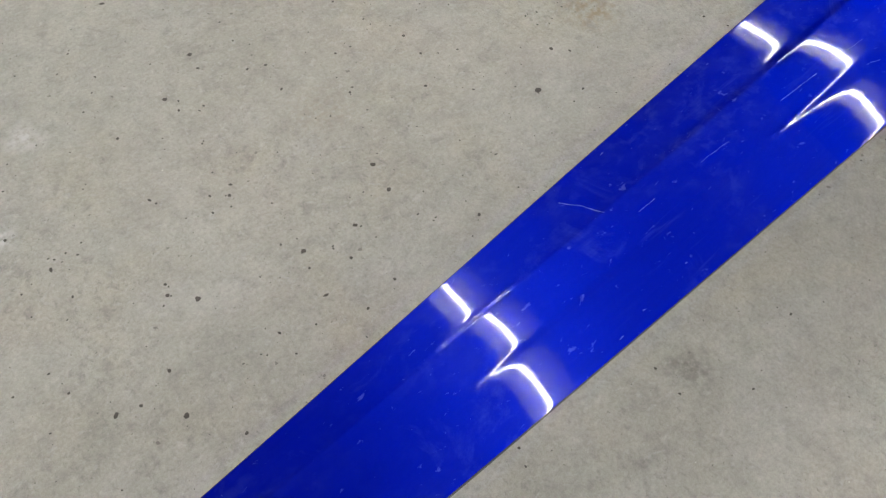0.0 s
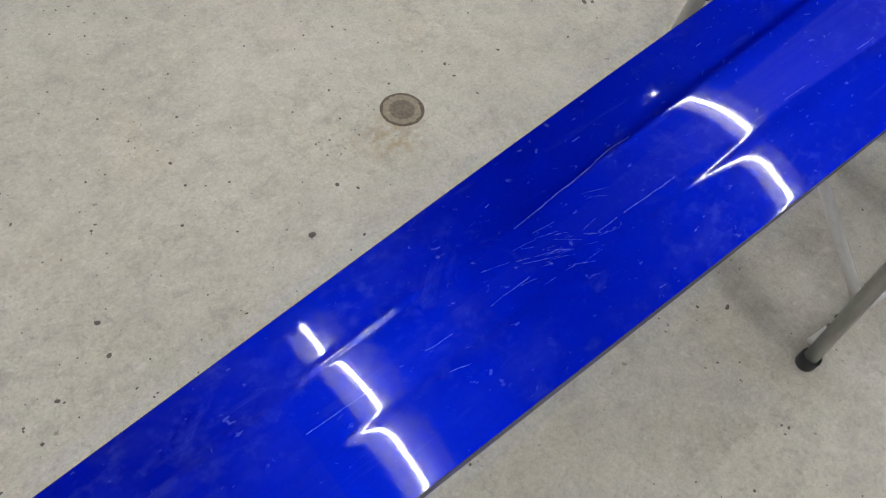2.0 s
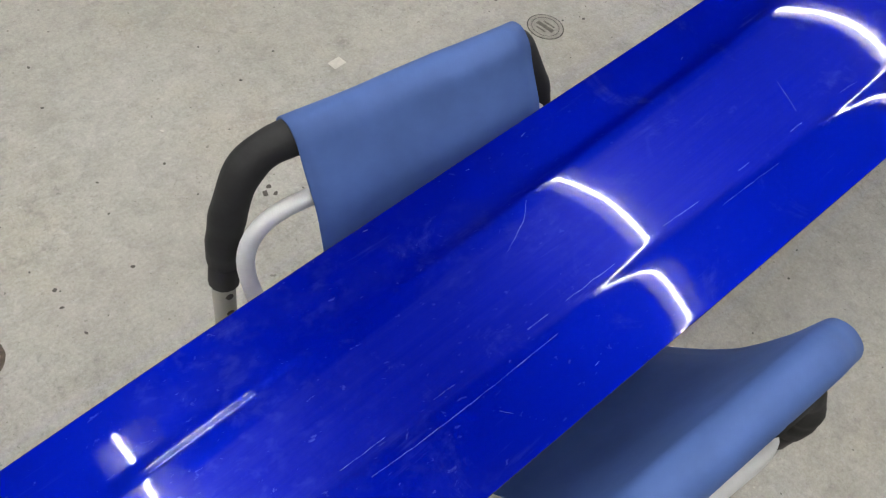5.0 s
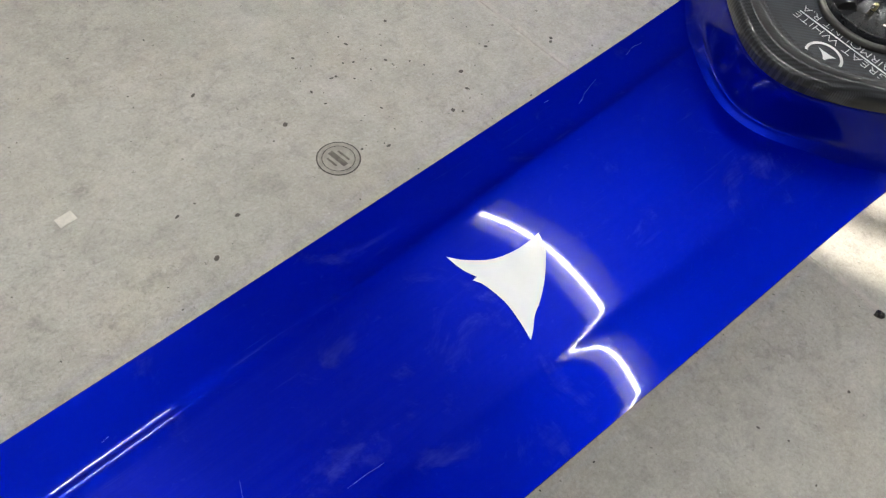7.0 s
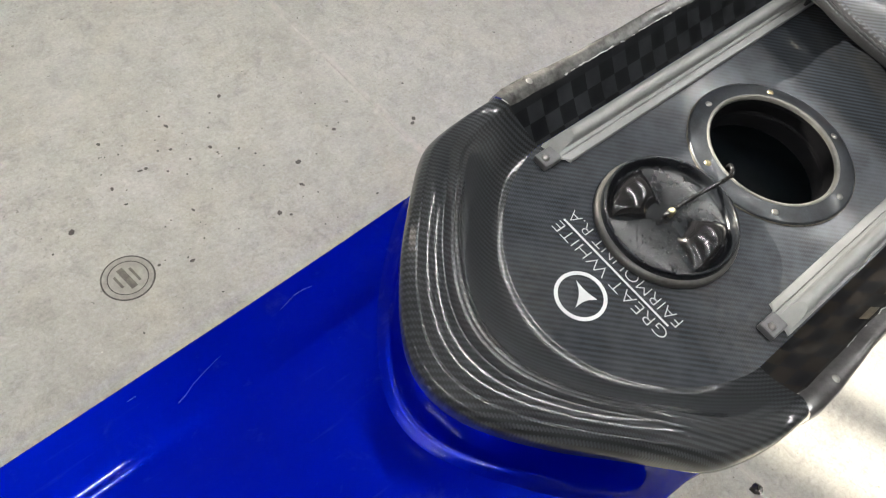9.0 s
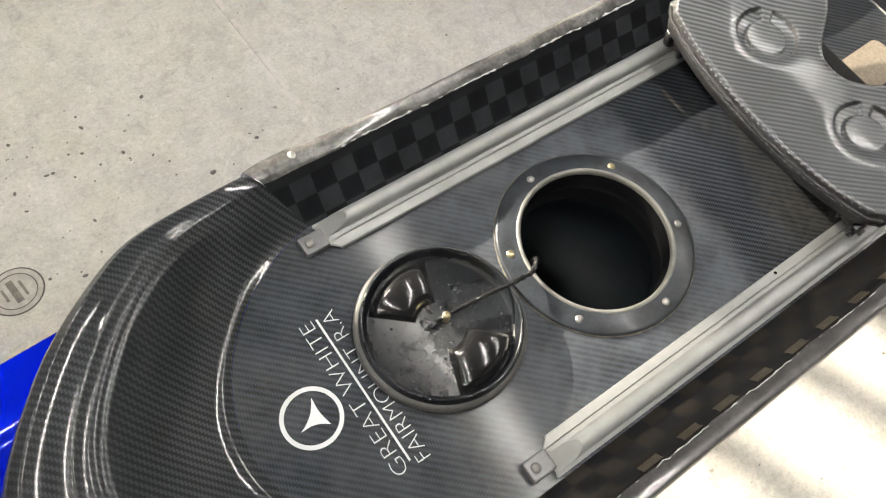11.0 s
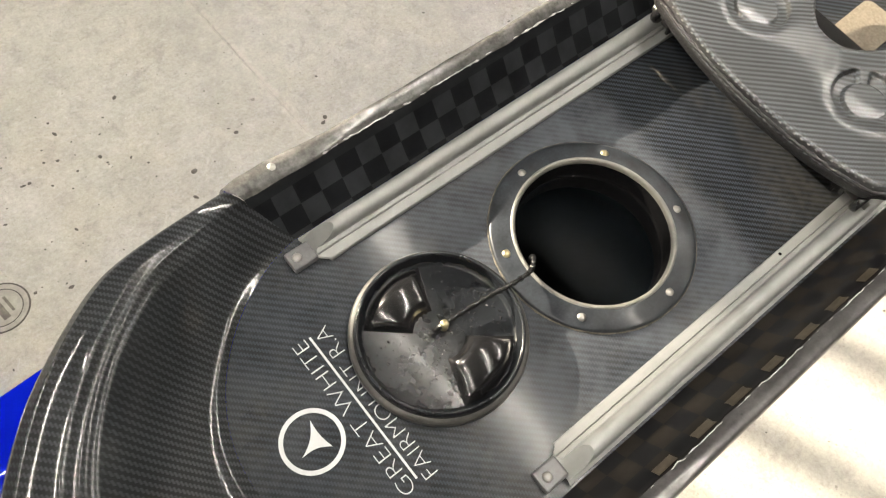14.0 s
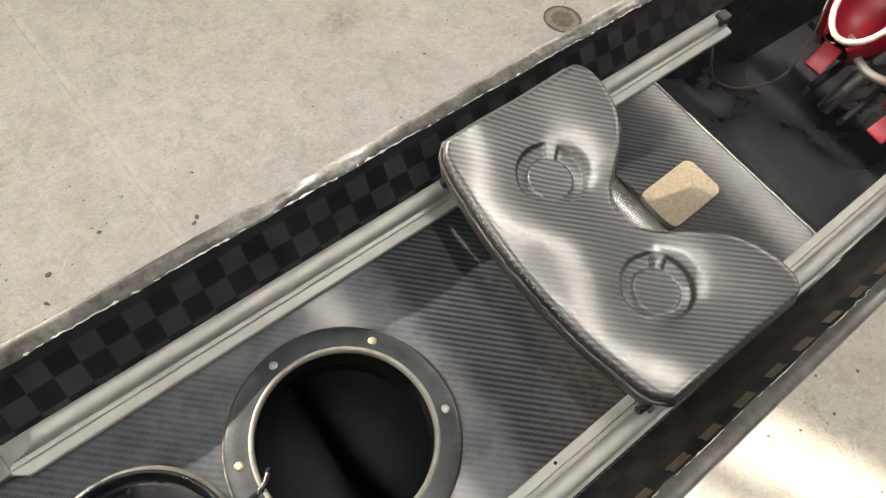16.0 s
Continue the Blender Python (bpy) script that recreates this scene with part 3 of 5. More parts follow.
def floor():
    # a saw-cut joint crosses the slab
    rows = []
    for y in [Y0 - 0.3, -2.0] + [-1.2 + 0.02 * i for i in range(191)] + [4.0, Y1 + 0.3]:
        c = 0.3115 + 0.025 * (0.9 - max(-2.0, min(2.6, y)))
        c += 0.0012 * noise.noise((y * 9, 0, 0))
        l, r = (0.0030 + 0.0055 * max(0.0, noise.noise((y * 35, k, 0))) for k in (3, 8))
        rows.append([Vector((X0 - 0.3, y, 0)), Vector((c - 0.0016 - l * 0.35, y, 0)), Vector((c - 0.0008, y, -0.0030)), Vector((c + 0.0004, y, -0.0030)), Vector((c + r, y, 0)), Vector((X1 + 0.3, y, 0))])
    ob = part("floor", loft(rows), CONCRETE, None, smooth=False)
    tagged(ob, "pale grey worn concrete floor slab with a saw-cut joint", "floor", kind="structure")


def wall(name, bm, label, paint=WALL):
    tagged(part(name, bm, paint, None, smooth=False), label, "wall", kind="structure")


floor()
tagged(part("ceiling", block((X0 + X1) / 2, (Y0 + Y1) / 2, H + 0.1, X1 - X0 + 0.6, Y1 - Y0 + 0.6, 0.2), CEIL, None, smooth=False),
       "plain dark high ceiling", "ceiling", kind="structure")
wall("wall_south", block((X0 + X1) / 2, Y0 - 0.1, H / 2, X1 - X0 + 0.4, 0.2, H), "plain grey painted wall")
wall("wall_west", block(X0 - 0.1, (Y0 + Y1) / 2, H / 2, 0.2, Y1 - Y0, H), "plain grey painted wall")
# the unseen east wall is made pale to lighten the deck's reflections
wall("wall_east", block(X1 + 0.1, (Y0 + Y1) / 2, H / 2, 0.2, Y1 - Y0, H), "unseen wall, made pale as a reflector for the deck", REFLECTOR_WALL)
WX0, WX1, WZ0, WZ1 = -2.35, 1.85, 3.02, 3.89
bm = bmesh.new()
for x0, x1, z0, z1 in ((X0, WX0 - 0.26, 0, H), (WX0 - 0.26, WX0, 0, 3.34), (WX0 - 0.26, WX0, WZ1, H), (WX1, X1, 0, H), (WX0, WX1, 0, WZ0), (WX0, WX1, WZ1, H), (-1.64, WX1, WZ0, 3.42)):
    bmesh.ops.create_cube(bm, size=1, matrix=Matrix.Translation(((x0 + x1) / 2, Y1 + 0.1, (z0 + z1) / 2)) @ Matrix.Diagonal((x1 - x0, 0.2, z1 - z0, 1)))
wall("wall_north", bm, "plain grey painted wall with a high window strip")
win = thing("window_1", pose(0, Y1 + 0.1, 0), "high strip window with dark slender mullions", "window", kind="structure")
for x in (WX0 + 0.02, -2.12, -1.87, -1.66):
    part("mullion", block(x, 0, (WZ0 + 3.45) / 2, 0.043, 0.08, 3.45 - WZ0), ALU_DARK, win, smooth=False)
for i in range(7):
    x = WX0 + (WX1 - WX0) * i / 6
    part("mullion", block(x, 0, (3.45 + WZ1) / 2, 0.06, 0.08, WZ1 - 3.45), ALU_DARK, win, smooth=False)
part("window_frame", block((WX0 - 1.66) / 2, 0.002, WZ0 + 0.025, -1.66 - WX0, 0.09, 0.05), ALU_DARK, win, smooth=False)
part("window_frame", block((WX0 + WX1) / 2, 0, WZ1 - 0.025, WX1 - WX0, 0.09, 0.05), ALU_DARK, win, smooth=False)


# ---- ceiling lamps ----
def tube_lamp(x, y, half, turn, offsets):
    t = thing("strip_lamp", pose(x, y, 4.0, 0, 0, turn), "long ceiling strip lamp, lit bare tubes under a white reflector", "ceiling lamp", "strip lamps")
    w = max(offsets)
    prof = [(-0.13 - w, 0.030), (-0.05 - w, 0.070), (0.07 + w, 0.070), (0.20 + w, 0.030), (0.20 + w, 0.033), (0.072 + w, 0.10), (-0.052 - w, 0.10), (-0.13 - w, 0.033)]
    part("reflector", loft([[Vector((a, yy, z)) for a, z in prof] for yy in (-half, half)], close_v=True, caps=True), ENAMEL, t, smooth=False)
    for o in offsets:
        part("tube", sweep([(o, -half + 0.03, 0.02), (o, half - 0.03, 0.02)], 0.013, 12), TUBE_GLOW, t, "lit white tube")
    for yy in (-half * 0.75, half * 0.75):
        part("hanger", sweep([(0, yy, 0.10), (0, yy, H - 4.0)], 0.006, 6), ALU_DARK, t)


for x in (-4.85, -1.68, 1.48, 4.65):
    tube_lamp(x, -0.45, 2.56, 0, (0.0,))
# the lamp at x -5.6 is added to brighten the port side
for x, y in ((-1.25, 4.10), (-5.6, 4.10)):
    tube_lamp(x, y, 0.47, 90, (-0.09, 0.0, 0.09))

# ---- rowing shell ----
shell = thing("rowing_shell", BOAT, "glossy blue rowing shell with black carbon cockpit, resting in slings", "rowing boat")
HL_X = [-3.95, -3.7, -3.16, -2.98, -2.77, -2.46, -2.21, -1.77, -1.54, -1.18, -0.96, -0.63, -0.38, -0.20, -0.05, 1.6, 1.9, 2.6, 3.4, 4.2]
HL_Y = [0.004, 0.018, 0.047, 0.059, 0.074, 0.092, 0.107, 0.128, 0.136, 0.145, 0.150, 0.161, 0.170, 0.176, 0.190, 0.194, 0.170, 0.125, 0.070, 0.004]
HR_X = [-3.95, -3.7, -3.16, -3.03, -2.78, -2.47, -2.17, -1.92, -1.63, -1.44, -1.13, -0.88, -0.52, -0.25, -0.12, -0.05, 1.6, 1.9, 2.6, 3.4, 4.2]
HR_Y = [0.004, 0.030, 0.064, 0.069, 0.077, 0.087, 0.099, 0.108, 0.117, 0.125, 0.138, 0.147, 0.161, 0.168, 0.175, 0.190, 0.194, 0.170, 0.125, 0.070, 0.004]
GX = np.linspace(-3.95, 4.2, 816)
GK = np.exp(-0.5 * (np.arange(-30, 31) / 11.0) ** 2)


def fair(xs, ys):
    """A fair line through a table of half breadths."""
    return np.convolve(np.pad(np.interp(GX, xs, ys), 30, mode="reflect", reflect_type="odd"), GK / GK.sum(), "valid")


HL, HR = fair(HL_X, HL_Y), fair(HR_X, HR_Y)


def hw(x, s=0.0):
    """Half breadth: port for s > 0, starboard for s < 0, the mean for 0."""
    left, right = float(np.interp(x, GX, HL)), float(np.interp(x, GX, HR))
    return max(0.003, left if s > 0 else right if s < 0 else (left + right) / 2)


# slope across the deck: a rounded plateau that widens aft, between two flat side panels
PS = np.linspace(0, 1, 401)


def station(xs, vs):
    """A value along the boat, faired."""
    v = np.convolve(np.pad(np.interp(GX, xs, vs), 30, mode="edge"), GK / GK.sum(), "valid")
    return v[:, None]


def fall(u, knee, arch, peak, panel, sharp_in, run_out):
    """Slope across one half of the deck: an arched plateau, a steep step at the knee, a side panel that flattens outboard."""
    inner = arch * u + (peak - arch * knee) * np.exp(-((u - knee) / sharp_in) ** 2)
    outer = panel + (peak - panel) * np.exp(-(u - knee) / run_out)
    return np.where(u < knee, inner, outer)


U = PS[None, :]
KNEE_R = station([-3.4, -2.5, -2.18, -1.72, -1.34, -1.03, -0.55, -0.2], [0.31, 0.31, 0.32, 0.335, 0.405, 0.475, 0.565, 0.59])
KNEE_L = station([-3.4, -2.95, -2.5, -2.0, -1.34, -0.84, -0.6, -0.2], [0.31, 0.33, 0.36, 0.42, 0.50, 0.58, 0.62, 0.645])
PANEL_R = station([-3.4, -2.4, -2.1, -1.66, -1.28, -0.9, -0.5], [0.13, 0.135, 0.13, 0.10, 0.11, 0.15, 0.165])
PANEL_L = station([-3.4, -2.9, -2.4, -1.6, -0.9, -0.5, -0.3], [0.14, 0.14, 0.12, 0.145, 0.16, 0.19, 0.21])


def summed(slope):
    z = np.concatenate([np.zeros((len(GX), 1)), np.cumsum((slope[:, 1:] + slope[:, :-1]) / 2, axis=1) * (PS[1] - PS[0])], axis=1)
    return -z


FALL_R = fall(U, KNEE_R, 0.16, 0.37, PANEL_R, 0.06, 0.085) + 0.10 * np.clip((U - 0.96) / 0.04, 0, 1) ** 2
FALL_L = fall(U, KNEE_L, 0.25, 0.50, PANEL_L, 0.03, 0.035) + 0.06 * np.clip((U - 0.97) / 0.03, 0, 1) ** 2
DECK_L, DECK_R = summed(FALL_L), summed(FALL_R)
# both edges lie at one height; the difference is taken up by the outer panels
GAP = (DECK_L[:, -1:] - DECK_R[:, -1:]) / 2
OUT_L, OUT_R = np.clip((U - KNEE_L) / (1 - KNEE_L), 0, 1), np.clip((U - KNEE_R) / (1 - KNEE_R), 0, 1)
DECK_L, DECK_R = DECK_L - GAP * OUT_L, DECK_R + GAP * OUT_R
LEVEL = DECK_R[:, -1:] + 0.02
DECK_L, DECK_R = DECK_L - LEVEL, DECK_R - LEVEL


def deck_z(x, s):
    t = DECK_L if s > 0 else DECK_R
    f = min(max((x - GX[0]) / (GX[1] - GX[0]), 0.0), len(GX) - 1.001)
    k = int(f)
    row = t[k] * (1 - f + k) + t[k + 1] * (f - k)
    return float(np.interp(abs(s), PS, row)) * hw(x)


XC, RA, RB = -0.024, 0.264, 0.203


def rim_raw(q):
    e = 1.31 - 0.22 * smooth(radians(35), radians(65), abs(q))
    c, d = math.cos(q), math.sin(q)
    return -RA * math.copysign(abs(c) ** e, c), RB * math.copysign(abs(d) ** e, d)


def rim_out(q):
    """Outline of the coaming: straight shoulders that run into a rounded nose."""
    k = 1 - smooth(radians(40), radians(75), abs(q))
    pts = [rim_raw(q + radians(o) * k) for o in (-24, -16, -8, 0, 8, 16, 24)]
    return XC + (1 + 0.035 * k) * sum(p[0] for p in pts) / 7, sum(p[1] for p in pts) / 7


def rise(q):
    """How far the rim stands up towards the bow: 1 in front, 0 at the sides."""
    return 1 - smooth(radians(38), radians(88), abs(q))


def rim_in(q):
    return 0.012 - 0.144 * max(0.0, math.cos(q)) ** 1.28, 0.153 * math.sin(q)


def deck():
    xs = [-3.95 + i * 0.03 for i in range(int((3.95 - 0.02) / 0.03) + 1)]
    ss = [-1 + 2 * j / 120 for j in range(121)]
    rows = [[Vector((x, s * hw(x, s), deck_z(x, s))) for s in ss] for x in xs]
    bm = loft(rows)
    gone = []
    for f in bm.faces:
        c = f.calc_center_median()
        if c.x > XC - RA and abs((c.x - XC) / (RA * 0.93)) ** 1.53 + abs(c.y / (RB * 0.93)) ** 1.53 < 1:
            gone.append(f)
    bmesh.ops.delete(bm, geom=gone, context="FACES")
    part("foredeck", bm, BLUE, shell, "scuffed glossy blue deck with two moulded valleys")
    for s in (1, -1):
        line = [Vector((x, s * (hw(x, s) - 0.0003), deck_z(x, s) - 0.0010)) for x in xs if x < -0.10]
        part("edge_strip", sweep(line, 0.0010, 6), EDGE, shell, "thin dark worn strip along the deck's edge")
    xs = [1.55 + i * 0.08 for i in range(int((4.2 - 1.55) / 0.08) + 1)] + [4.2]
    part("afterdeck", loft([[Vector((x, s * hw(x, s), deck_z(x, s) + 0.045 * (1 - smooth(1.55, 1.9, x)))) for s in ss] for x in xs]), BLUE, shell)


def hull():
    xs = [-3.95 + i * 0.05 for i in range(163)]
    rows = []
    for x in xs:
        w = hw(x)
        d = 0.22 * smooth(-3.98, -3.0, x) * (1 - smooth(3.2, 4.25, x)) + 0.02
        top = -0.02 * w + 0.045 * smooth(-0.14, -0.02, x) * (1 - smooth(1.5, 1.7, x)) - 0.0015
        r = []
        for j in range(33):
            q = math.pi * j / 32
            y, z = math.cos(q), math.sin(q) ** 0.8
            r.append(Vector((x, (hw(x, y) - 0.0012) * y, top - z * (d + top))))
        rows.append(r)
    part("hull", loft(rows), BLUE, shell, "rounded glossy blue hull skin")


deck()
hull()

# cockpit rim: profile from the outer lip in to the sole
FRONT = [(-0.006, 0.0455), (-0.010, 0.0495), (-0.002, 0.0545), (0.04, 0.0575), (0.085, 0.0583), (0.098, 0.0595), (0.111, 0.0580), (0.20, 0.0570), (0.288, 0.0548),
         (0.300, 0.0556), (0.312, 0.0532), (0.36, 0.0520), (0.380, 0.0505), (0.390, 0.0512), (0.400, 0.0488), (0.425, 0.0475), (0.435, 0.0480), (0.445, 0.0455), (0.52, 0.034),
         (0.62, 0.0225), (0.74, 0.0120), (0.86, 0.0040), (0.93, 0.0008), (0.955, 0.0002), (0.98, 0.0008), (1.0, 0.0007)]
SIDE = [(-0.02, 0.024), (-0.03, 0.036), (-0.01, 0.044), (0.02, 0.048), (0.05, 0.0495), (0.08, 0.0500), (0.11, 0.0500), (0.14, 0.0497), (0.17, 0.0492),
        (0.20, 0.0485), (0.23, 0.0476), (0.26, 0.0466), (0.29, 0.0455), (0.32, 0.0435), (0.35, 0.0400), (0.40, 0.0360), (0.45, 0.0325), (0.50, 0.0290), (0.56, 0.0248),
        (0.62, 0.0208), (0.68, 0.0169), (0.74, 0.0131), (0.81, 0.0090), (0.88, 0.0052), (0.94, 0.0024), (1.0, 0.0002)]


def rim_row(q):
    k = 1 - rise(q)
    o, i = rim_out(q), rim_in(q)
    out = []
    for (wa, za), (wb, zb) in zip(FRONT, SIDE):
        w, z = wa * (1 - k) + wb * k, za * (1 - k) * 1.85 + zb * k
        out.append(Vector((o[0] * (1 - w) + i[0] * w, o[1] * (1 - w) + i[1] * w, z)))
    return out


QS = [radians(-90 + 180 * i / 120) for i in range(121)]
coaming = part("coaming", loft([rim_row(q) for q in QS]), TWILL_RIM, shell, "black carbon cockpit coaming with moulded ripples")
# blue skirt that rises from the deck to the coaming
rows = []
for q in QS:
    o = rim_out(q)
    d = Vector((o[0] - XC, o[1], 0)).normalized()
    b = Vector((o[0], o[1], 0))
    base = []
    h = 0.034 + 0.050 * rise(q)
    for a in range(0, 91, 6):
        off, z = (0.007 + 0.009 * rise(q)) * (1 - math.sin(radians(a))) ** 1.5 - 0.002, h * (1 - math.cos(radians(a))) ** 0.9
        p = b + d * off
        s = max(-1.0, min(1.0, p.y / hw(min(p.x, -0.03), p.y)))
        zz = deck_z(min(p.x, -0.03), s) * (1 - smooth(0, 0.03, z)) + z - (0.0008 if a < 4 else 0)
        p.y = max(-hw(p.x, -1) + 0.001, min(hw(p.x, 1) - 0.001, p.y))
        base.append(Vector((p.x, p.y, zz)))
    base.append(Vector((o[0], o[1], h + 0.004)) - d * 0.012)
    rows.append(base)
part("coaming_skirt", loft(rows), BLUE, shell)


def side(sign):
    # gunwale and inner wall carry the rim's profile aft
    r0 = rim_row(radians(90) * sign)
    g, w = r0[:14], r0[13:]
    xs = [i * 0.02 for i in range(80)]
    grow, wrow = [], []
    for k, x in enumerate(xs):
        bulge = 0.006 * math.exp(-((x - 0.03) / 0.030) ** 2)
        wob = 0.0007 * math.sin(x * 61 + sign) + 0.0006 * math.sin(x * 143 + 2 * sign)
        grow.append([Vector((p.x * (1 - min(1, k / 3)) + x * min(1, k / 3) if k else p.x, p.y + sign * (bulge * (1 if i < 5 else 0) + (wob if i > 10 else 0)), p.z + (wob if 2 < i < 12 else 0))) for i, p in enumerate(g)])
        wrow.append([Vector((p.x * (1 - min(1, k / 3)) + x * min(1, k / 3) if k else p.x, p.y + sign * (wob if i == 0 else 0), p.z)) for i, p in enumerate(w)])
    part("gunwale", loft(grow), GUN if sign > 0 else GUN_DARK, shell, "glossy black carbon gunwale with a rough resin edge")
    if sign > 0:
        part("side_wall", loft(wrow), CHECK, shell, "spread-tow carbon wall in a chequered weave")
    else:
        part("side_wall", loft(wrow), CHECK_DARK, shell, "dark carbon wall in a faint brownish chequer")
        # light catching alternate tows, painted as tan patches
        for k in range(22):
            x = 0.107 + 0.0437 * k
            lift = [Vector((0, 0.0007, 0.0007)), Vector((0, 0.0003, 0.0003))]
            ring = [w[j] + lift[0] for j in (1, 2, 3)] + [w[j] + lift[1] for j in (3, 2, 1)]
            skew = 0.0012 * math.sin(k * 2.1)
            part("tow_sheen_patch", loft([[p + Vector((x + dx - p.x + skew * (j % 3), 0, 0)) for j, p in enumerate(ring)] for dx in (0.0, 0.0205 + 0.001 * math.sin(k * 3.7))], close_v=True, caps=True), TOW_SHEEN, shell, smooth=False)
    bead = []
    rr = []
    for k in range(3, 78):
        for h in (0, 0.2, 0.4, 0.6, 0.8):
            x = (k + h) * 0.02
            bead.append((x, sign * (0.1878 + 0.0024 * noise.noise((x * 110, sign * 5, 0))), 0.0440 + 0.0018 * noise.noise((x * 120, sign, 3))))
            rr.append(0.0005 + 0.0022 * max(0, noise.noise((x * 140, sign * 9, 7))) * (1 if sign > 0 else 0.5))
    part("resin_bead", sweep(bead, rr, 6), RESIN, shell, "rough pale line of cured resin")
    part("rivet", lathe([(0, 0.0018), (0.0034, 0.0013), (0.0042, 0)], 14, (0.022, sign * 0.1985, 0.0492)), STEEL, shell)
    # lower wall beside the footwell
    rows = [[Vector((x, sign * 0.153, 0.0)), Vector((x, sign * 0.148, -0.06)), Vector((x, sign * 0.14, -0.12)), Vector((x, sign * 0.10, -0.145))] for x in (0.70, 0.9, 1.2, 1.6)]
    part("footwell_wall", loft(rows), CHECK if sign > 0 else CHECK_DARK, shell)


side(1)
side(-1)

HX, HY = 0.230, 0.0
sole_outline = [rim_in(q) for q in QS] + [(0.735, 0.153), (0.735, -0.153)]
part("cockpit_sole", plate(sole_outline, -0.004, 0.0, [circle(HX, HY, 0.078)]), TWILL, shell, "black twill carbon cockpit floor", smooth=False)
part("sole_lip", sweep([(0.737, 0.152 - i * 0.0152, 0.0003 + 0.0005 * math.sin(i * 2.3)) for i in range(21)], 0.0010, 8), LIP, shell, "worn pale edge")
rows = [[Vector((x, y, z)) for y in (-0.150, -0.08, 0, 0.08, 0.150)] for x, z in ((0.735, -0.003), (0.76, -0.025), (0.793, -0.050))]
part("footwell_ramp", loft(rows), TWILL_FOOT, shell, "steep twill carbon ramp below the sole's edge")
rows = [[Vector((x, y, z)) for y in (-0.150, -0.08, 0, 0.08, 0.150)] for x, z in ((0.792, -0.051), (0.82, -0.074), (0.88, -0.107), (1.0, -0.13), (1.6, -0.14))]
part("footwell_floor", loft(rows), FOOT_RESIN, shell, "glossy black resin floor with painted hazy reflections")
for y0, y1 in ((0.052, 0.058), (-0.019, -0.020), (-0.048, -0.047)):
    part("moulded_rib", sweep([(0.752 + 0.030 * k / 6, y0 + (y1 - y0) * k / 6 + (0.006 * (k / 6 - 0.5) ** 2), -0.0175 - 0.0285 * k / 6 + 0.0006) for k in range(7)], [0.0006, 0.0012, 0.0016, 0.0016, 0.0016, 0.0012, 0.0006], 8), RESIN2, shell, "rounded moulded rib")
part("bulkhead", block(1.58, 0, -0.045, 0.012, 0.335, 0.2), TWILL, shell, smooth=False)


# white dart on the deck, with hollow sides
def dart(a, b, c, hollow, z, steps=10):
    pts = []
    for p, q, h in ((a, b, hollow[0]), (b, c, hollow[1]), (c, a, hollow[2])):
        p, q = Vector(p), Vector(q)
        n = Vector(((q - p).y, -(q - p).x))
        for i in range(steps):
            f = i / steps
            pts.append(p.lerp(q, f) + n * h * math.sin(math.pi * f))
    return pts


DART = [(-0.690, 0.0594), (-0.680, 0.0472), (-0.661, 0.0326), (-0.642, 0.0257), (-0.619, 0.0232), (-0.598, 0.0247), (-0.603, 0.0119), (-0.609, 0.0031), (-0.630, -0.0162),
        (-0.651, -0.0308), (-0.665, -0.0381), (-0.678, -0.0487), (-0.686, -0.0538), (-0.682, -0.0365), (-0.679, -0.0134), (-0.681, 0.0066), (-0.684, 0.0179), (-0.688, 0.0243), (-0.682, 0.0245), (-0.688, 0.0400)]
pts = []
for a, b in ((0, 5), (5, 12), (12, 17), (17, 18), (18, 20)):
    run = [Vector(DART[i % 20]) for i in range(a, b + 1)]
    ext = [run[0] * 2 - run[1]] + run + [run[-1] * 2 - run[-2]]
    for i in range(1, len(ext) - 2):
        p0, p1, p2, p3 = ext[i - 1:i + 3]
        for k in range(5):
            f = k / 5
            pts.append(0.5 * (2 * p1 + (p2 - p0) * f + (2 * p0 - 5 * p1 + 4 * p2 - p3) * f * f + (3 * p1 - p0 - 3 * p2 + p3) * f ** 3))
bm = bmesh.new()
vs = [bm.verts.new((p.x, p.y, deck_z(p.x, p.y / hw(p.x, p.y)) + 0.0012)) for p in pts]
es = [bm.edges.new((vs[i], vs[(i + 1) % len(vs)])) for i in range(len(vs))]
bmesh.ops.triangle_fill(bm, use_beauty=True, edges=es)
part("dart_sticker", bm, WHITE, shell, "white vinyl dart sticker")

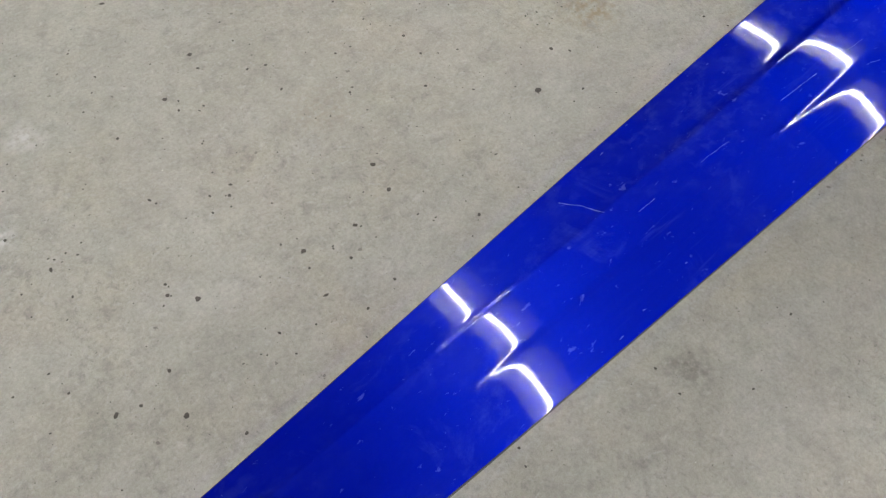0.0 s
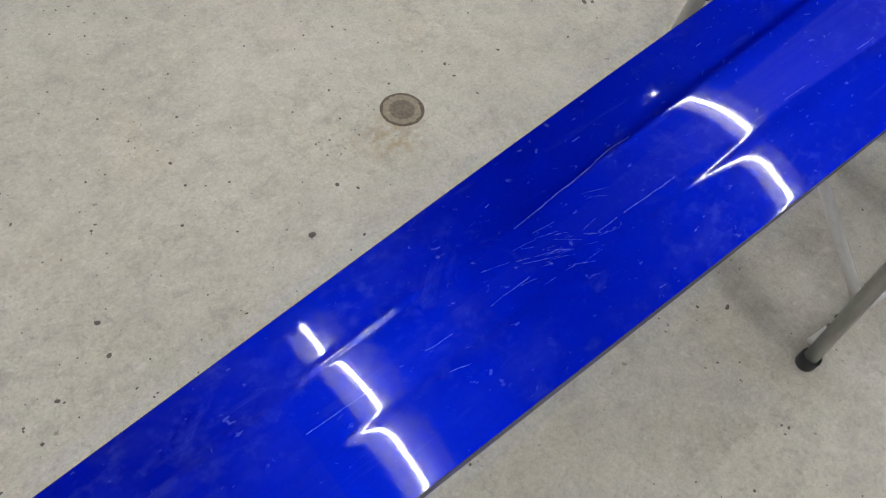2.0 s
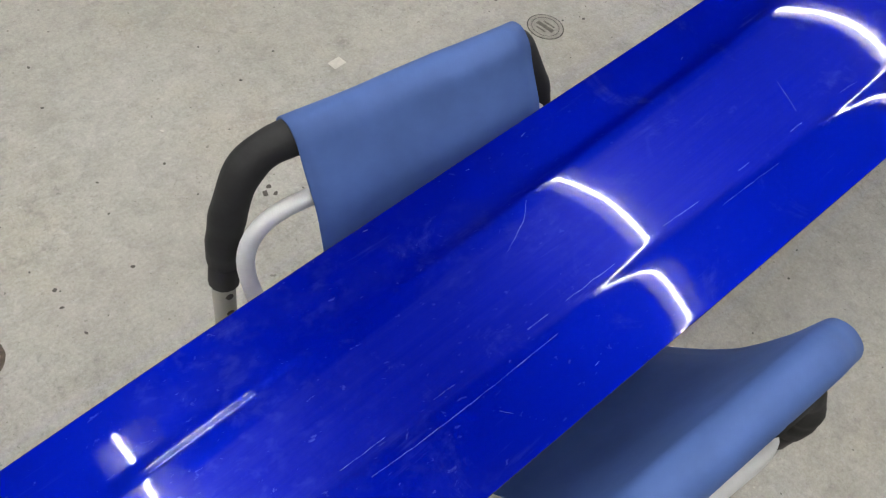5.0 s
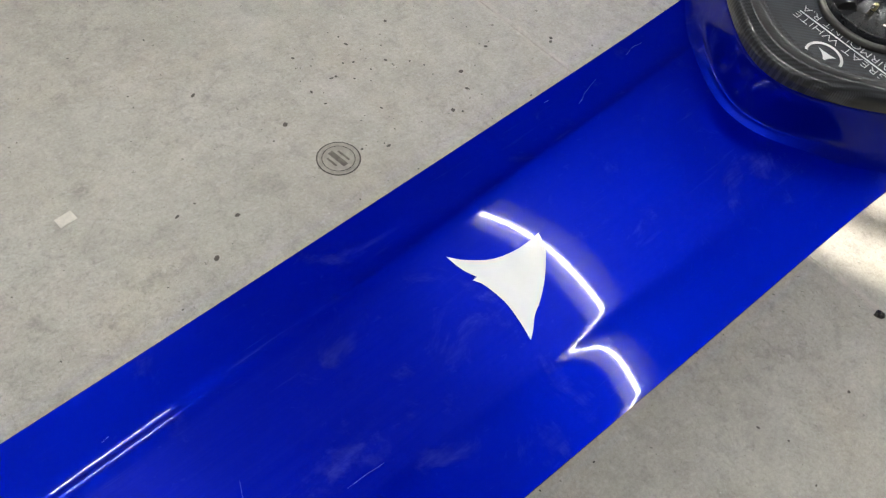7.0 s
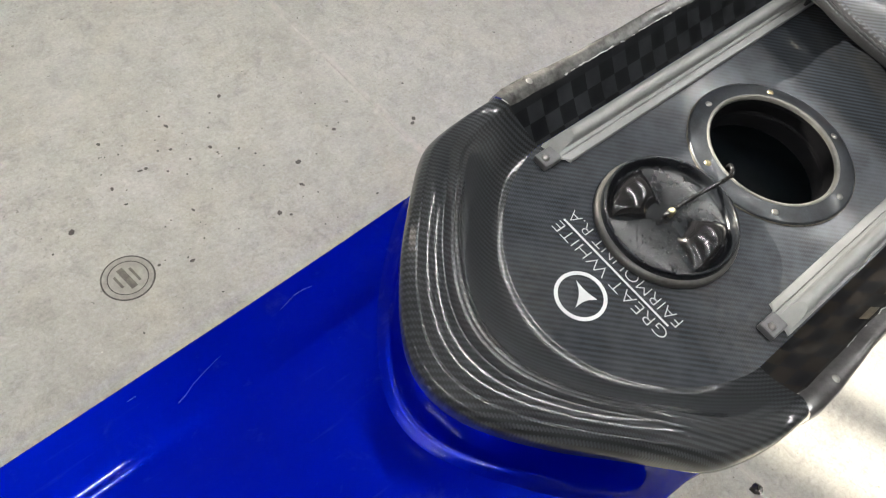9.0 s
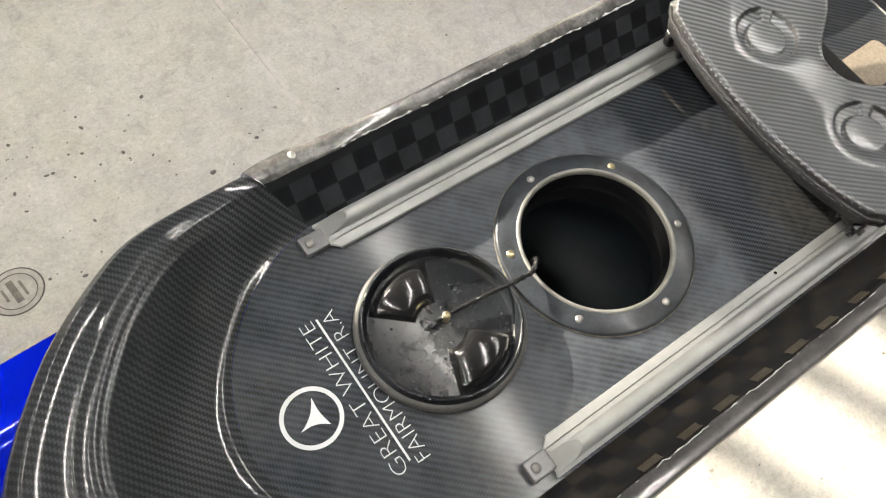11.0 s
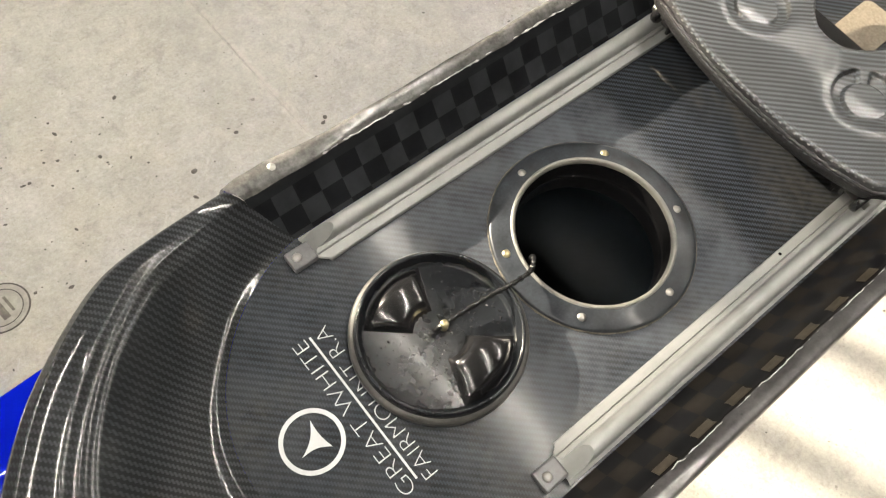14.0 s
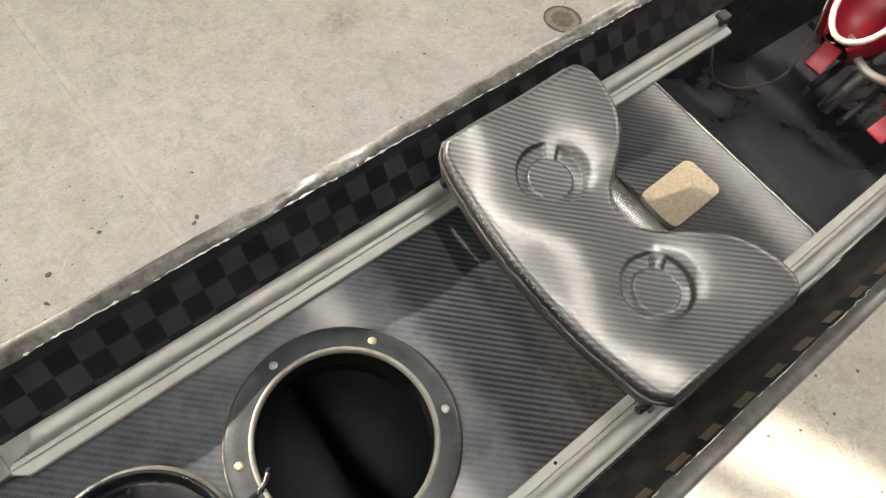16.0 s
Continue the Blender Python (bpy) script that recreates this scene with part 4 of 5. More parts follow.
# pale scratches and a chipped seam on the deck
for line, r in (([(-1.336, 0.061), (-1.357, 0.046), (-1.377, 0.037), (-1.399, 0.029)], 0.0008), ([(-0.958, 0.002), (-0.969, -0.023), (-0.977, -0.041)], 0.0007),
                ([(-0.422, 0.127), (-0.401, 0.136), (-0.370, 0.145)], 0.0006),
                ([(-0.310, 0.151), (-0.292, 0.156), (-0.273, 0.154)], 0.0006), ([(-2.297, 0.033), (-2.255, 0.036), (-2.202, 0.039), (-2.162, 0.044), (-2.130, 0.042)], 0.0011),
                ([(-1.507, -0.075), (-1.497, -0.086)], 0.0006), ([(-1.626, -0.050), (-1.571, -0.054), (-1.521, -0.056), (-1.40, -0.058)], 0.0008), ([(-2.427, -0.030), (-2.406, -0.037)], 0.0007),
                ([(-2.795, 0.055), (-2.782, 0.039), (-2.773, 0.019)], 0.0010), ([(-1.16, -0.066), (-1.10, -0.068), (-1.05, -0.071)], 0.0008)):
    pts = []
    for (xa, ya), (xb, yb) in zip(line, line[1:]):
        for i in range(8):
            f = i / 8
            x, y = xa + (xb - xa) * f, ya + (yb - ya) * f
            y += 0.0012 * noise.noise((x * 90, y * 90, 0))
            pts.append((x, y, deck_z(x, y / hw(x, y)) + 0.0001))
    rr = [r * 0.6 * (0.25 + 0.9 * abs(noise.noise((q[0] * 160, 3, 0)))) for q in pts]
    part("scratch", sweep(pts, rr, 6), SCRATCH, shell, "pale scratch in the gelcoat")

SEAM_Y, SEAM_K = 0.0270, 0.0320
# chipped pale seam along the starboard valley, and nicks on the deck's edge
rnd = random.Random(21)
x = -2.75
while x < -0.85:
    run = rnd.uniform(0.012, 0.07)
    n = max(4, int(run / 0.004))
    pts = []
    for i in range(n + 1):
        xx = x + run * i / n
        yy = -(SEAM_Y + SEAM_K * (xx + 1.8)) + 0.0022 * noise.noise((xx * 14, 4, 0)) + 0.0010 * noise.noise((xx * 70, 9, 0))
        pts.append((xx, yy, deck_z(xx, yy / hw(xx, yy)) + 0.0001))
    k = rnd.uniform(0.00018, 0.0005)
    part("seam_chip", sweep(pts, [k * (0.35 + abs(noise.noise((q[0] * 120, 7, 1)))) for q in pts], 6), SCRATCH, shell)
    x += run + rnd.uniform(0.005, 0.10)
for k in range(16):
    side_ = rnd.choice((1, -1))
    x, run = rnd.uniform(-3.0, -0.35), rnd.uniform(0.003, 0.010)
    f = rnd.uniform(0.55, 0.97)
    dy = rnd.uniform(-0.25, 0.25)
    pts = []
    for i in range(6):
        xx = x + run * i / 5
        yy = side_ * f * hw(x, side_) + dy * (xx - x)
        pts.append((xx, yy, deck_z(xx, yy / hw(xx, yy)) + 0.0001))
    part("nick", sweep(pts, [rnd.uniform(0.0001, 0.00035) for q in pts], 5), SCRATCH, shell)

# a rubbed patch of fine curved scratches on the fore plateau
for k in range(34):
    x, y = rnd.gauss(-2.275, 0.034), rnd.gauss(-0.006, 0.014)
    run, lean, bow = rnd.uniform(0.006, 0.028), rnd.gauss(-0.30, 0.28), rnd.uniform(-2.5, 2.5)
    pts = []
    for i in range(9):
        dx = run * (i / 8 - 0.5)
        xx, yy = x + dx, y + lean * dx + bow * dx * dx
        pts.append((xx, yy, deck_z(xx, yy / hw(xx, yy)) + 0.00005))
    part("scratch", sweep(pts, [rnd.uniform(0.00003, 0.00011) for q in pts], 5), SCRATCH, shell)

# lettering on the sole: reads across the boat, tops towards the bow
READ = Matrix(((0, -1, 0), (1, 0, 0), (0, 0, 1))).to_4x4()
for words, x0 in (("GREAT WHITE", -0.0352), ("FAIRMOUNT R.A", -0.0142)):
    ob = lettering(words, 0.0190, Matrix.Identity(4), shell, INK)
    x_lo, x_hi = min(v.co.x for v in ob.data.vertices), max(v.co.x for v in ob.data.vertices)
    k = 0.150 / (x_hi - x_lo)
    ob.matrix_basis = Matrix.Translation((x0, -0.077, 0.0012)) @ READ @ Matrix.Diagonal((k, 1, 1, 1)) @ Matrix.Translation((-x_lo, 0, 0))
part("lettering_rule", block(-0.0312, 0.0, 0.0010, 0.0018, 0.143, 0.0008), INK, shell, smooth=False)
part("emblem_ring", lathe([(0.0224, 0.0004), (0.0224, 0.0012), (0.0260, 0.0012), (0.0260, 0.0004)], 64, (-0.078, 0.001, 0), close=True), INK, shell, smooth=False)
pts = dart((-0.0700, 0.0155), (-0.0677, -0.012), (-0.0915, -0.005), (0.06, 0.12, 0.10), 0)
bm = bmesh.new()
vs = [bm.verts.new((p.x, p.y, 0.0012)) for p in pts]
bmesh.ops.triangle_fill(bm, use_beauty=True, edges=[bm.edges.new((vs[i], vs[(i + 1) % len(vs)])) for i in range(len(vs))])
part("emblem_dart", bm, INK, shell)


# ---- hatch ----
def hatch():
    ring = part("hatch_ring", lathe([(0.0965, 0.0), (0.0965, 0.0020), (0.094, 0.0035), (0.084, 0.0045), (0.0785, 0.0062), (0.0760, 0.0066), (0.0735, 0.0062)],
                                    96, (HX, HY, 0)), RING_PLASTIC, shell, "worn black plastic hatch ring")
    part("hatch_lip", lathe([(0.0772, 0.0062), (0.0762, 0.0074), (0.0740, 0.0074), (0.0728, 0.0055), (0.0726, 0.002)], 96, (HX, HY, 0)), PALE_RIM, ring, "pale worn inner lip")
    prof = [(0.0726, 0.002)]
    for i in range(5):
        prof += [(0.0745, -0.001 - i * 0.004), (0.0722, -0.003 - i * 0.004)]
    prof += [(0.0735, -0.026), (0.0735, -0.045)]
    part("hatch_thread", lathe(prof, 72, (HX, HY, 0)), BLACK_PLASTIC, ring)
    bead = [(HX + (0.0968 + 0.0006 * noise.noise((i * 0.7, 2, 1))) * math.cos(2 * math.pi * i / 120), HY + (0.0968 + 0.0006 * noise.noise((i * 0.7, 2, 1))) * math.sin(2 * math.pi * i / 120), 0.0006) for i in range(121)]
    part("sealant_bead", sweep(bead, [0.0007 + 0.0007 * abs(noise.noise((i * 0.9, 5, 3))) for i in range(121)], 6, caps=False), SEALANT, ring, "rough tan-stained sealant bead")
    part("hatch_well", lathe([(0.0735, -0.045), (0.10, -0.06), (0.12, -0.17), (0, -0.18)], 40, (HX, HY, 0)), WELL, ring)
    for i, q in enumerate((102, 42, -18, -78, -138, 162)):
        a = radians(q - 3)
        c = (HX + 0.0855 * math.cos(a), HY + 0.0855 * math.sin(a), 0.0042)
        part("screw", lathe([(0, 0.0016), (0.0025, 0.0015), (0.0040, 0.0004), (0.0042, -0.001)], 14, c), BRASSY if i in (1, 5) else STEEL, ring)
    return ring


hatch()


def hatch_lid():
    m = BOAT @ pose(0.055, 0.008, 0.0)
    t = thing("hatch_lid", m, "round black plastic hatch lid, wet inside, tethered by a strap", "hatch lid")
    part("dish", lathe([(0, 0.004), (0.062, 0.004), (0.0655, 0.0055), (0.0668, 0.010), (0.0675, 0.0185), (0.0692, 0.0195), (0.0708, 0.018), (0.0712, 0.012),
                        (0.0722, 0.0095), (0.0740, 0.0090), (0.0752, 0.0065), (0.0752, 0.0015), (0.073, 0.0003), (0, 0.0003)], 96), WET_PLASTIC, t)
    part("flange", lathe([(0.0716, 0.0108), (0.0724, 0.0104), (0.0746, 0.0098), (0.0760, 0.0070), (0.0760, 0.0012), (0.0740, 0.0006)], 96), DULL_RING, t, "dull grey outer flange")
    # two hollow finger grips, seen from inside as swollen wedges
    for a0 in (104, -74):
        rows = []
        for i in range(15):
            q = radians(a0 - 36 + 72 * i / 14)
            e = math.sin(math.pi * i / 14) ** 0.35 if 0 < i < 14 else 0.0
            row = []
            for j in range(11):
                f = j / 10
                r = 0.022 + 0.041 * f
                h = (max(0.0, math.sin(math.pi * f)) ** 0.45) * e
                row.append(Vector((r * math.cos(q), r * math.sin(q), 0.0045 + 0.0145 * h)))
            rows.append(row)
        part("finger_grip", loft(rows), BLACK_PLASTIC, t, "swollen glossy black grip")
    part("knob", lathe([(0, 0.0150), (0.0026, 0.0148), (0.0038, 0.0136), (0.0038, 0.005)], 16, (0.007, 0.003, 0)), BRASSY, t, "small steel screw head")
    # ribbed strap to the hatch
    pts = bent([(-0.004, 0.004, 0.0115), (0.02, 0.003, 0.0115), (0.052, -0.001, 0.0150), (0.076, -0.006, 0.0205), (0.100, -0.005, 0.0120), (0.112, 0.006, 0.010), (0.110, 0.010, -0.03)], 0.02, 9)
    part("strap", sweep(pts, [0.0027 if i % 3 else 0.0017 for i in range(len(pts))], 8), BLACK_PLASTIC, t, "thin ribbed black strap")
    rnd = random.Random(4)
    bm = bmesh.new()
    for k in range(760):
        q, r = rnd.gauss(-1.7, 1.3), 0.061 * math.sqrt(rnd.random())
        s = rnd.uniform(0.0003, 0.0009) * (2.2 if rnd.random() < 0.07 else 1)
        mm = Matrix.Translation((r * math.cos(q), r * math.sin(q), 0.0042)) @ Matrix.Diagonal((s, s * rnd.uniform(0.7, 1.3), s * 0.55, 1))
        bmesh.ops.create_icosphere(bm, subdivisions=1, radius=1, matrix=mm)
    tagged(part("water_film", bm, DROP, t, "beads of water"), kind="stuff")
    return t


hatch_lid()


# ---- slide tracks ----
def track(y, x0, x1):
    s = 1 if y > 0 else -1
    t = thing("slide_track", BOAT @ pose(0, y, 0), "straight aluminium seat track screwed to the cockpit floor", "seat track", "seat tracks")
    prof = [(-0.0165, 0.0005), (-0.0165, 0.0040), (-0.0155, 0.0052), (-0.0080, 0.0072), (-0.0073, 0.0058), (-0.0066, 0.0076), (-0.0030, 0.0090)]
    prof += [(0.0050 - 0.0080 * math.cos(math.pi * k / 12), 0.0110 + 0.0080 * math.sin(math.pi * k / 12) ** 0.8) for k in range(13)]
    prof += [(0.0130, 0.0060), (0.0165, 0.0048), (0.0165, 0.0005)]
    prof = [(a * s, b) for a, b in prof]
    ch = part("channel", bar(prof, x0 + 0.012, x1), ALU, t)
    sharp(ch, 28)
    # tapered end
    for v in ch.data.vertices:
        if v.co.x < x0 + 0.02:
            v.co.x += max(0.0, v.co.z - 0.006) * 2.2 + (0.012 if v.co.y * s < -0.012 else 0)
    part("end_foot", block(x0 + 0.004, 0, 0.0045, 0.024, 0.019, 0.009, 0.002), TRACK_FOOT, t, "dull grey end foot", smooth=False)
    for x, z in ((x0, 0.009), (x1 - 0.012, 0.0186)):
        part("screw", lathe([(0, 0.0022), (0.0030, 0.0020), (0.0042, 0.0006), (0.0044, 0)], 14, (x, 0, z)), STEEL, t)
    part("end_stop", block(x1 - 0.008, 0, 0.018, 0.016, 0.014, 0.012, 0.002), RUBBER, t, "black rubber stop")
    if s < 0:
        part("small_screw", lathe([(0, 0.0010), (0.0012, 0.0008), (0.0016, 0)], 10, (0.354, 0.0125, 0.0066)), DARK, t)


track(0.134, 0.0, 0.872)
track(-0.134, 0.048, 0.905)


# ---- sliding seat ----
def seat():
    m = BOAT @ pose(0.505, 0.004, 0.0, 0, 0, -1.0)
    t = thing("sliding_seat", m, "carved carbon sliding rowing seat with two sit-bone hollows on rollers", "rowing seat")

    def xf(y):
        return -0.086 + 0.016 * (abs(y) / 0.15) ** 2.0 + 0.010 * smooth(0.135, 0.153, abs(y))

    YT = np.linspace(0, 0.153, 307)
    XT = np.interp(YT, [0, 0.015, 0.03, 0.045, 0.058, 0.072, 0.09, 0.115, 0.135, 0.146, 0.151, 0.153], [0.035, 0.038, 0.050, 0.070, 0.087, 0.101, 0.111, 0.118, 0.116, 0.109, 0.098, 0.085])
    XK = np.exp(-0.5 * (np.arange(-14, 15) / 5.0) ** 2)
    XT = np.convolve(np.pad(XT, 14, mode="reflect"), XK / XK.sum(), "valid")

    def xr(y):
        return float(np.interp(abs(y), YT, XT))

    NY, NX = 216, 150
    rows = []
    for j in range(NY + 1):
        y = -0.153 + 0.306 * j / NY
        r = []
        for i in range(NX + 1):
            f = i / NX
            x = xf(y) + (xr(y) - xf(y)) * f
            # saddle: high at the sides and behind, a ridge between the hollows
            z = 0.062 + 0.010 * (abs(y) / 0.15) ** 2.4 - 0.006 * math.exp(-((abs(y) - 0.072) / 0.045) ** 2) * math.exp(-((x - 0.0) / 0.05) ** 2)
            z += 0.006 * smooth(0.02, 0.11, x)
            z -= 0.009 * smooth(0.0, 1.0, (-0.010 - x) / 0.090)
            for hx, hy, turn in ((0.004, 0.068, 48), (0.006, -0.071, 42)):
                dx, dy = x - hx, y - hy
                d, a = math.hypot(dx, dy), math.atan2(dy, dx)
                ph = abs((a - radians(turn) + math.pi) % (2 * math.pi) - math.pi)
                deep = smooth(radians(7), radians(16), ph) * (1 - smooth(radians(110), radians(172), ph))
                ro = 0.0228 + 0.0140 * (1 - 0.5 * ph / math.pi)
                z -= 0.0042 * deep * smooth(0.0208, 0.0226, d) * (1 - smooth(ro - 0.0022, ro + 0.0004, d))
                z -= 0.0022 * (1 - smooth(0.018, 0.046, d))
            e = min(f * (xr(y) - xf(y)), (1 - f) * (xr(y) - xf(y)), 0.153 - abs(y))
            z -= 0.009 * (1 - smooth(0.0, 0.007, e)) ** 1.5 - 0.0009 * math.exp(-((e - 0.0075) / 0.0013) ** 2)
            r.append(Vector((x, y, z)))
        rows.append(r)
    bm = loft(rows)
    edge = [e for e in bm.edges if len(e.link_faces) == 1]
    g = bmesh.ops.extrude_edge_only(bm, edges=edge)
    for v in [v for v in g["geom"] if isinstance(v, bmesh.types.BMVert)]:
        v.co.z -= 0.011
        v.co.x *= 0.985
        v.co.y *= 0.985
    top = part("seat_top", bm, TWILL_SEAT, t, "moulded glossy carbon seat")
    top.data.materials.append(SEAT_EDGE)
    for f in top.data.polygons:
        if abs(f.normal.z) < 0.55:
            f.material_index = 1
    # taped rear edge with rough stitches
    ed = []
    for j in range(91):
        y = -0.148 + 0.296 * j / 90
        ed.append((xf(y) + 0.0005, y, 0.0485 + 0.010 * (abs(y) / 0.15) ** 2.4 + 0.0006 * math.sin(j * 1.9)))
    part("edge_binding", sweep(ed, [0.0019 + 0.0004 * math.sin(j * 1.3) * math.sin(j * 0.37) for j in range(91)], 8), SEAT_EDGE, t, "rough resin-bound front edge")
    bm = bmesh.new()
    for j in range(74):
        y = -0.147 + 0.294 * j / 73
        for inset, z in ((0.0042, 0.0005), (0.0005, -0.0062)):
            if (j + (inset > 0.002)) % 2:
                continue
            mm = Matrix.Translation((xf(y) + inset, y, 0.0530 - 0.0010 + 0.010 * (abs(y) / 0.15) ** 2.4 + z)) @ Matrix.Diagonal((0.0008, 0.0015, 0.0007, 1))
            bmesh.ops.create_icosphere(bm, subdivisions=1, radius=1, matrix=mm)
    part("stitching", bm, STITCH, t, "rows of grey stitches")
    # plates added under the seat to stop a sliver of sun
    for y in (0.112, -0.112):
        part("sun_baffle", block(0.0, y, 0.0310, 0.130, 0.004, 0.030, 0.001), BLACK_PLASTIC, t)
    part("undercarriage", block(0.005, 0, 0.0425, 0.125, 0.215, 0.010, 0.003), BLACK_PLASTIC, t)
    for y in (0.130, -0.138):
        for x in (-0.060, 0.062):
            w = part("wheel", lathe([(0.0, -0.004), (0.0105, -0.004), (0.012, -0.002), (0.012, 0.002), (0.0105, 0.004), (0.0, 0.004)], 24), BLACK_PLASTIC, t)
            w.matrix_basis = pose(x, y, 0.029, 90, 0, 0)
    for x in (-0.060, 0.062):
        part("axle", sweep([(x, -0.146, 0.029), (x, 0.139, 0.029)], 0.004, 10), STEEL, t)
        part("axle_clip", block(x, 0.115, 0.037, 0.018, 0.012, 0.022, 0.002), BLACK_PLASTIC, t)
        part("axle_clip", block(x, -0.115, 0.037, 0.018, 0.012, 0.022, 0.002), BLACK_PLASTIC, t)


seat()

pad = thing("cork_pad", BOAT @ pose(0.649, -0.001, 0.0005, 0, 0, 2), "small rounded tan cork pad stuck to the cockpit floor", "pad")
part("pad", plate(rounded(-0.040, 0.040, -0.0245, 0.0245, 0.010), 0, 0.004), CORK, pad, smooth=False)
rod = thing("seat_rod", BOAT @ pose(0, 0, 0), "thin black rod lying across the cockpit floor", "rod")
part("rod", sweep([(0.603, 0.060, 0.0035), (0.606, -0.035, 0.0035)], 0.003, 8), CORD, rod)


# ---- shoes and stretcher ----
def shoe(x, y, yaw):
    t = thing("rowing_shoe", BOAT @ pose(x, y, -0.035, 0, -40, yaw) @ Matrix.Diagonal((1.12, 1.12, 1.12, 1)), "red leather rowing shoe with cream lining, fixed to the foot stretcher", "shoe", "rowing shoes")
    rows = []
    for i in range(25):
        f = i / 24
        x = -0.03 + 0.27 * f
        w = 0.034 + 0.012 * math.sin(math.pi * min(1, f * 1.15)) + 0.006 * f - 0.034 * smooth(0.82, 1.0, f) - 0.012 * (1 - smooth(0, 0.10, f))
        h = 0.075 - 0.02 * f - 0.030 * smooth(0.45, 0.95, f)
        r = []
        for j in range(21):
            q = math.pi * (j / 20)
            r.append(Vector((x, w * math.cos(q), h * max(0.0, math.sin(q)) ** 0.7)))
        rows.append(r)
    bm = loft(rows)
    # the opening for the foot
    gone = [f for f in bm.faces if f.calc_center_median().x < 0.085 and f.calc_center_median().z > 0.058]
    bmesh.ops.delete(bm, geom=gone, context="FACES")
    up = part("upper", bm, RED, t)
    so = up.modifiers.new("thick", "SOLIDIFY")
    so.thickness, so.offset = 0.004, -1
    col = [(-0.026 + 0.112 * (0.5 - 0.5 * math.cos(2 * math.pi * i / 28)), 0.033 * math.sin(2 * math.pi * i / 28), 0.060) for i in range(29)]
    part("lining", sweep(col, 0.0034, 8, caps=False), LINING, t, "cream fleece lining")
    bm = lathe([(0, 0.012), (0.028, 0.014), (0.031, 0.055)], 24)
    for v in bm.verts:
        v.co.x = v.co.x * 1.7 + 0.03
    part("inside", bm, RED, t)
    part("outsole", plate(rounded(-0.028, 0.238, -0.036, 0.036, 0.034), -0.010, 0.001), RUBBER, t, smooth=False)
    part("piping", sweep([(-0.0295 + 0.050 * (k / 12) ** 2, 0.001 + 0.034 * math.sin(k / 12 * 1.45), 0.050 - 0.030 * math.sin(math.pi * k / 12)) for k in range(13)], 0.0009, 6), LINING, t, "thin pale piping")
    part("heel_tab", block(-0.046, 0, 0.040, 0.034, 0.022, 0.006, 0.0015), RED, t, "red heel pull tab")
    for x in (0.12, 0.16):
        part("strap", sweep([(x, 0.046 * math.cos(q), 0.006 + 0.058 * math.sin(q)) for q in [math.pi * k / 16 for k in range(17)]], 0.007, 6, flat=0.3), RUBBER, t, "black strap")


shoe(1.060, 0.043, 4)
shoe(1.040, -0.082, -4)
st = thing("foot_stretcher", BOAT @ pose(0, 0, 0), "dark metal foot stretcher frame with steel bolts", "foot stretcher")
part("cross_bar", sweep([(1.13, -0.165, -0.03), (1.13, 0.165, -0.03)], 0.012, 12), ALU_DARK, st)
part("heel_plate", block(1.10, 0, -0.075, 0.04, 0.20, 0.012, 0.003), RUBBER, st)
part("spine", sweep([(1.02, 0.0, -0.115), (1.32, 0.0, 0.03)], 0.010, 10), TRACK_FOOT, st)
for y in (-0.03, 0.0, 0.03):
    part("rib", block(1.05, y, -0.10, 0.09, 0.008, 0.016, 0.002), RUBBER, st)
part("bolt", lathe([(0, 0.014), (0.012, 0.013), (0.016, 0.008), (0.016, 0)], 20, (1.10, 0.012, -0.030)), STEEL, st, "round steel bolt head")
part("cord", sweep(bent([(0.845, 0.120, -0.005), (0.850, 0.100, -0.050), (0.880, 0.074, -0.062), (0.945, 0.050, -0.058), (0.985, 0.062, -0.02), (1.02, 0.088, 0.03)], 0.03, 8), 0.0018, 6), CORD, st, "thin black heel cord")


part("heel_bow", sweep(bent([(1.060, 0.050, -0.030), (1.030, 0.016, -0.030), (1.016, -0.010, -0.030), (1.030, -0.040, -0.030), (1.062, -0.075, -0.030)], 0.03, 8), 0.0055, 10), ALU_DARK, st, "curved grey metal heel bow")

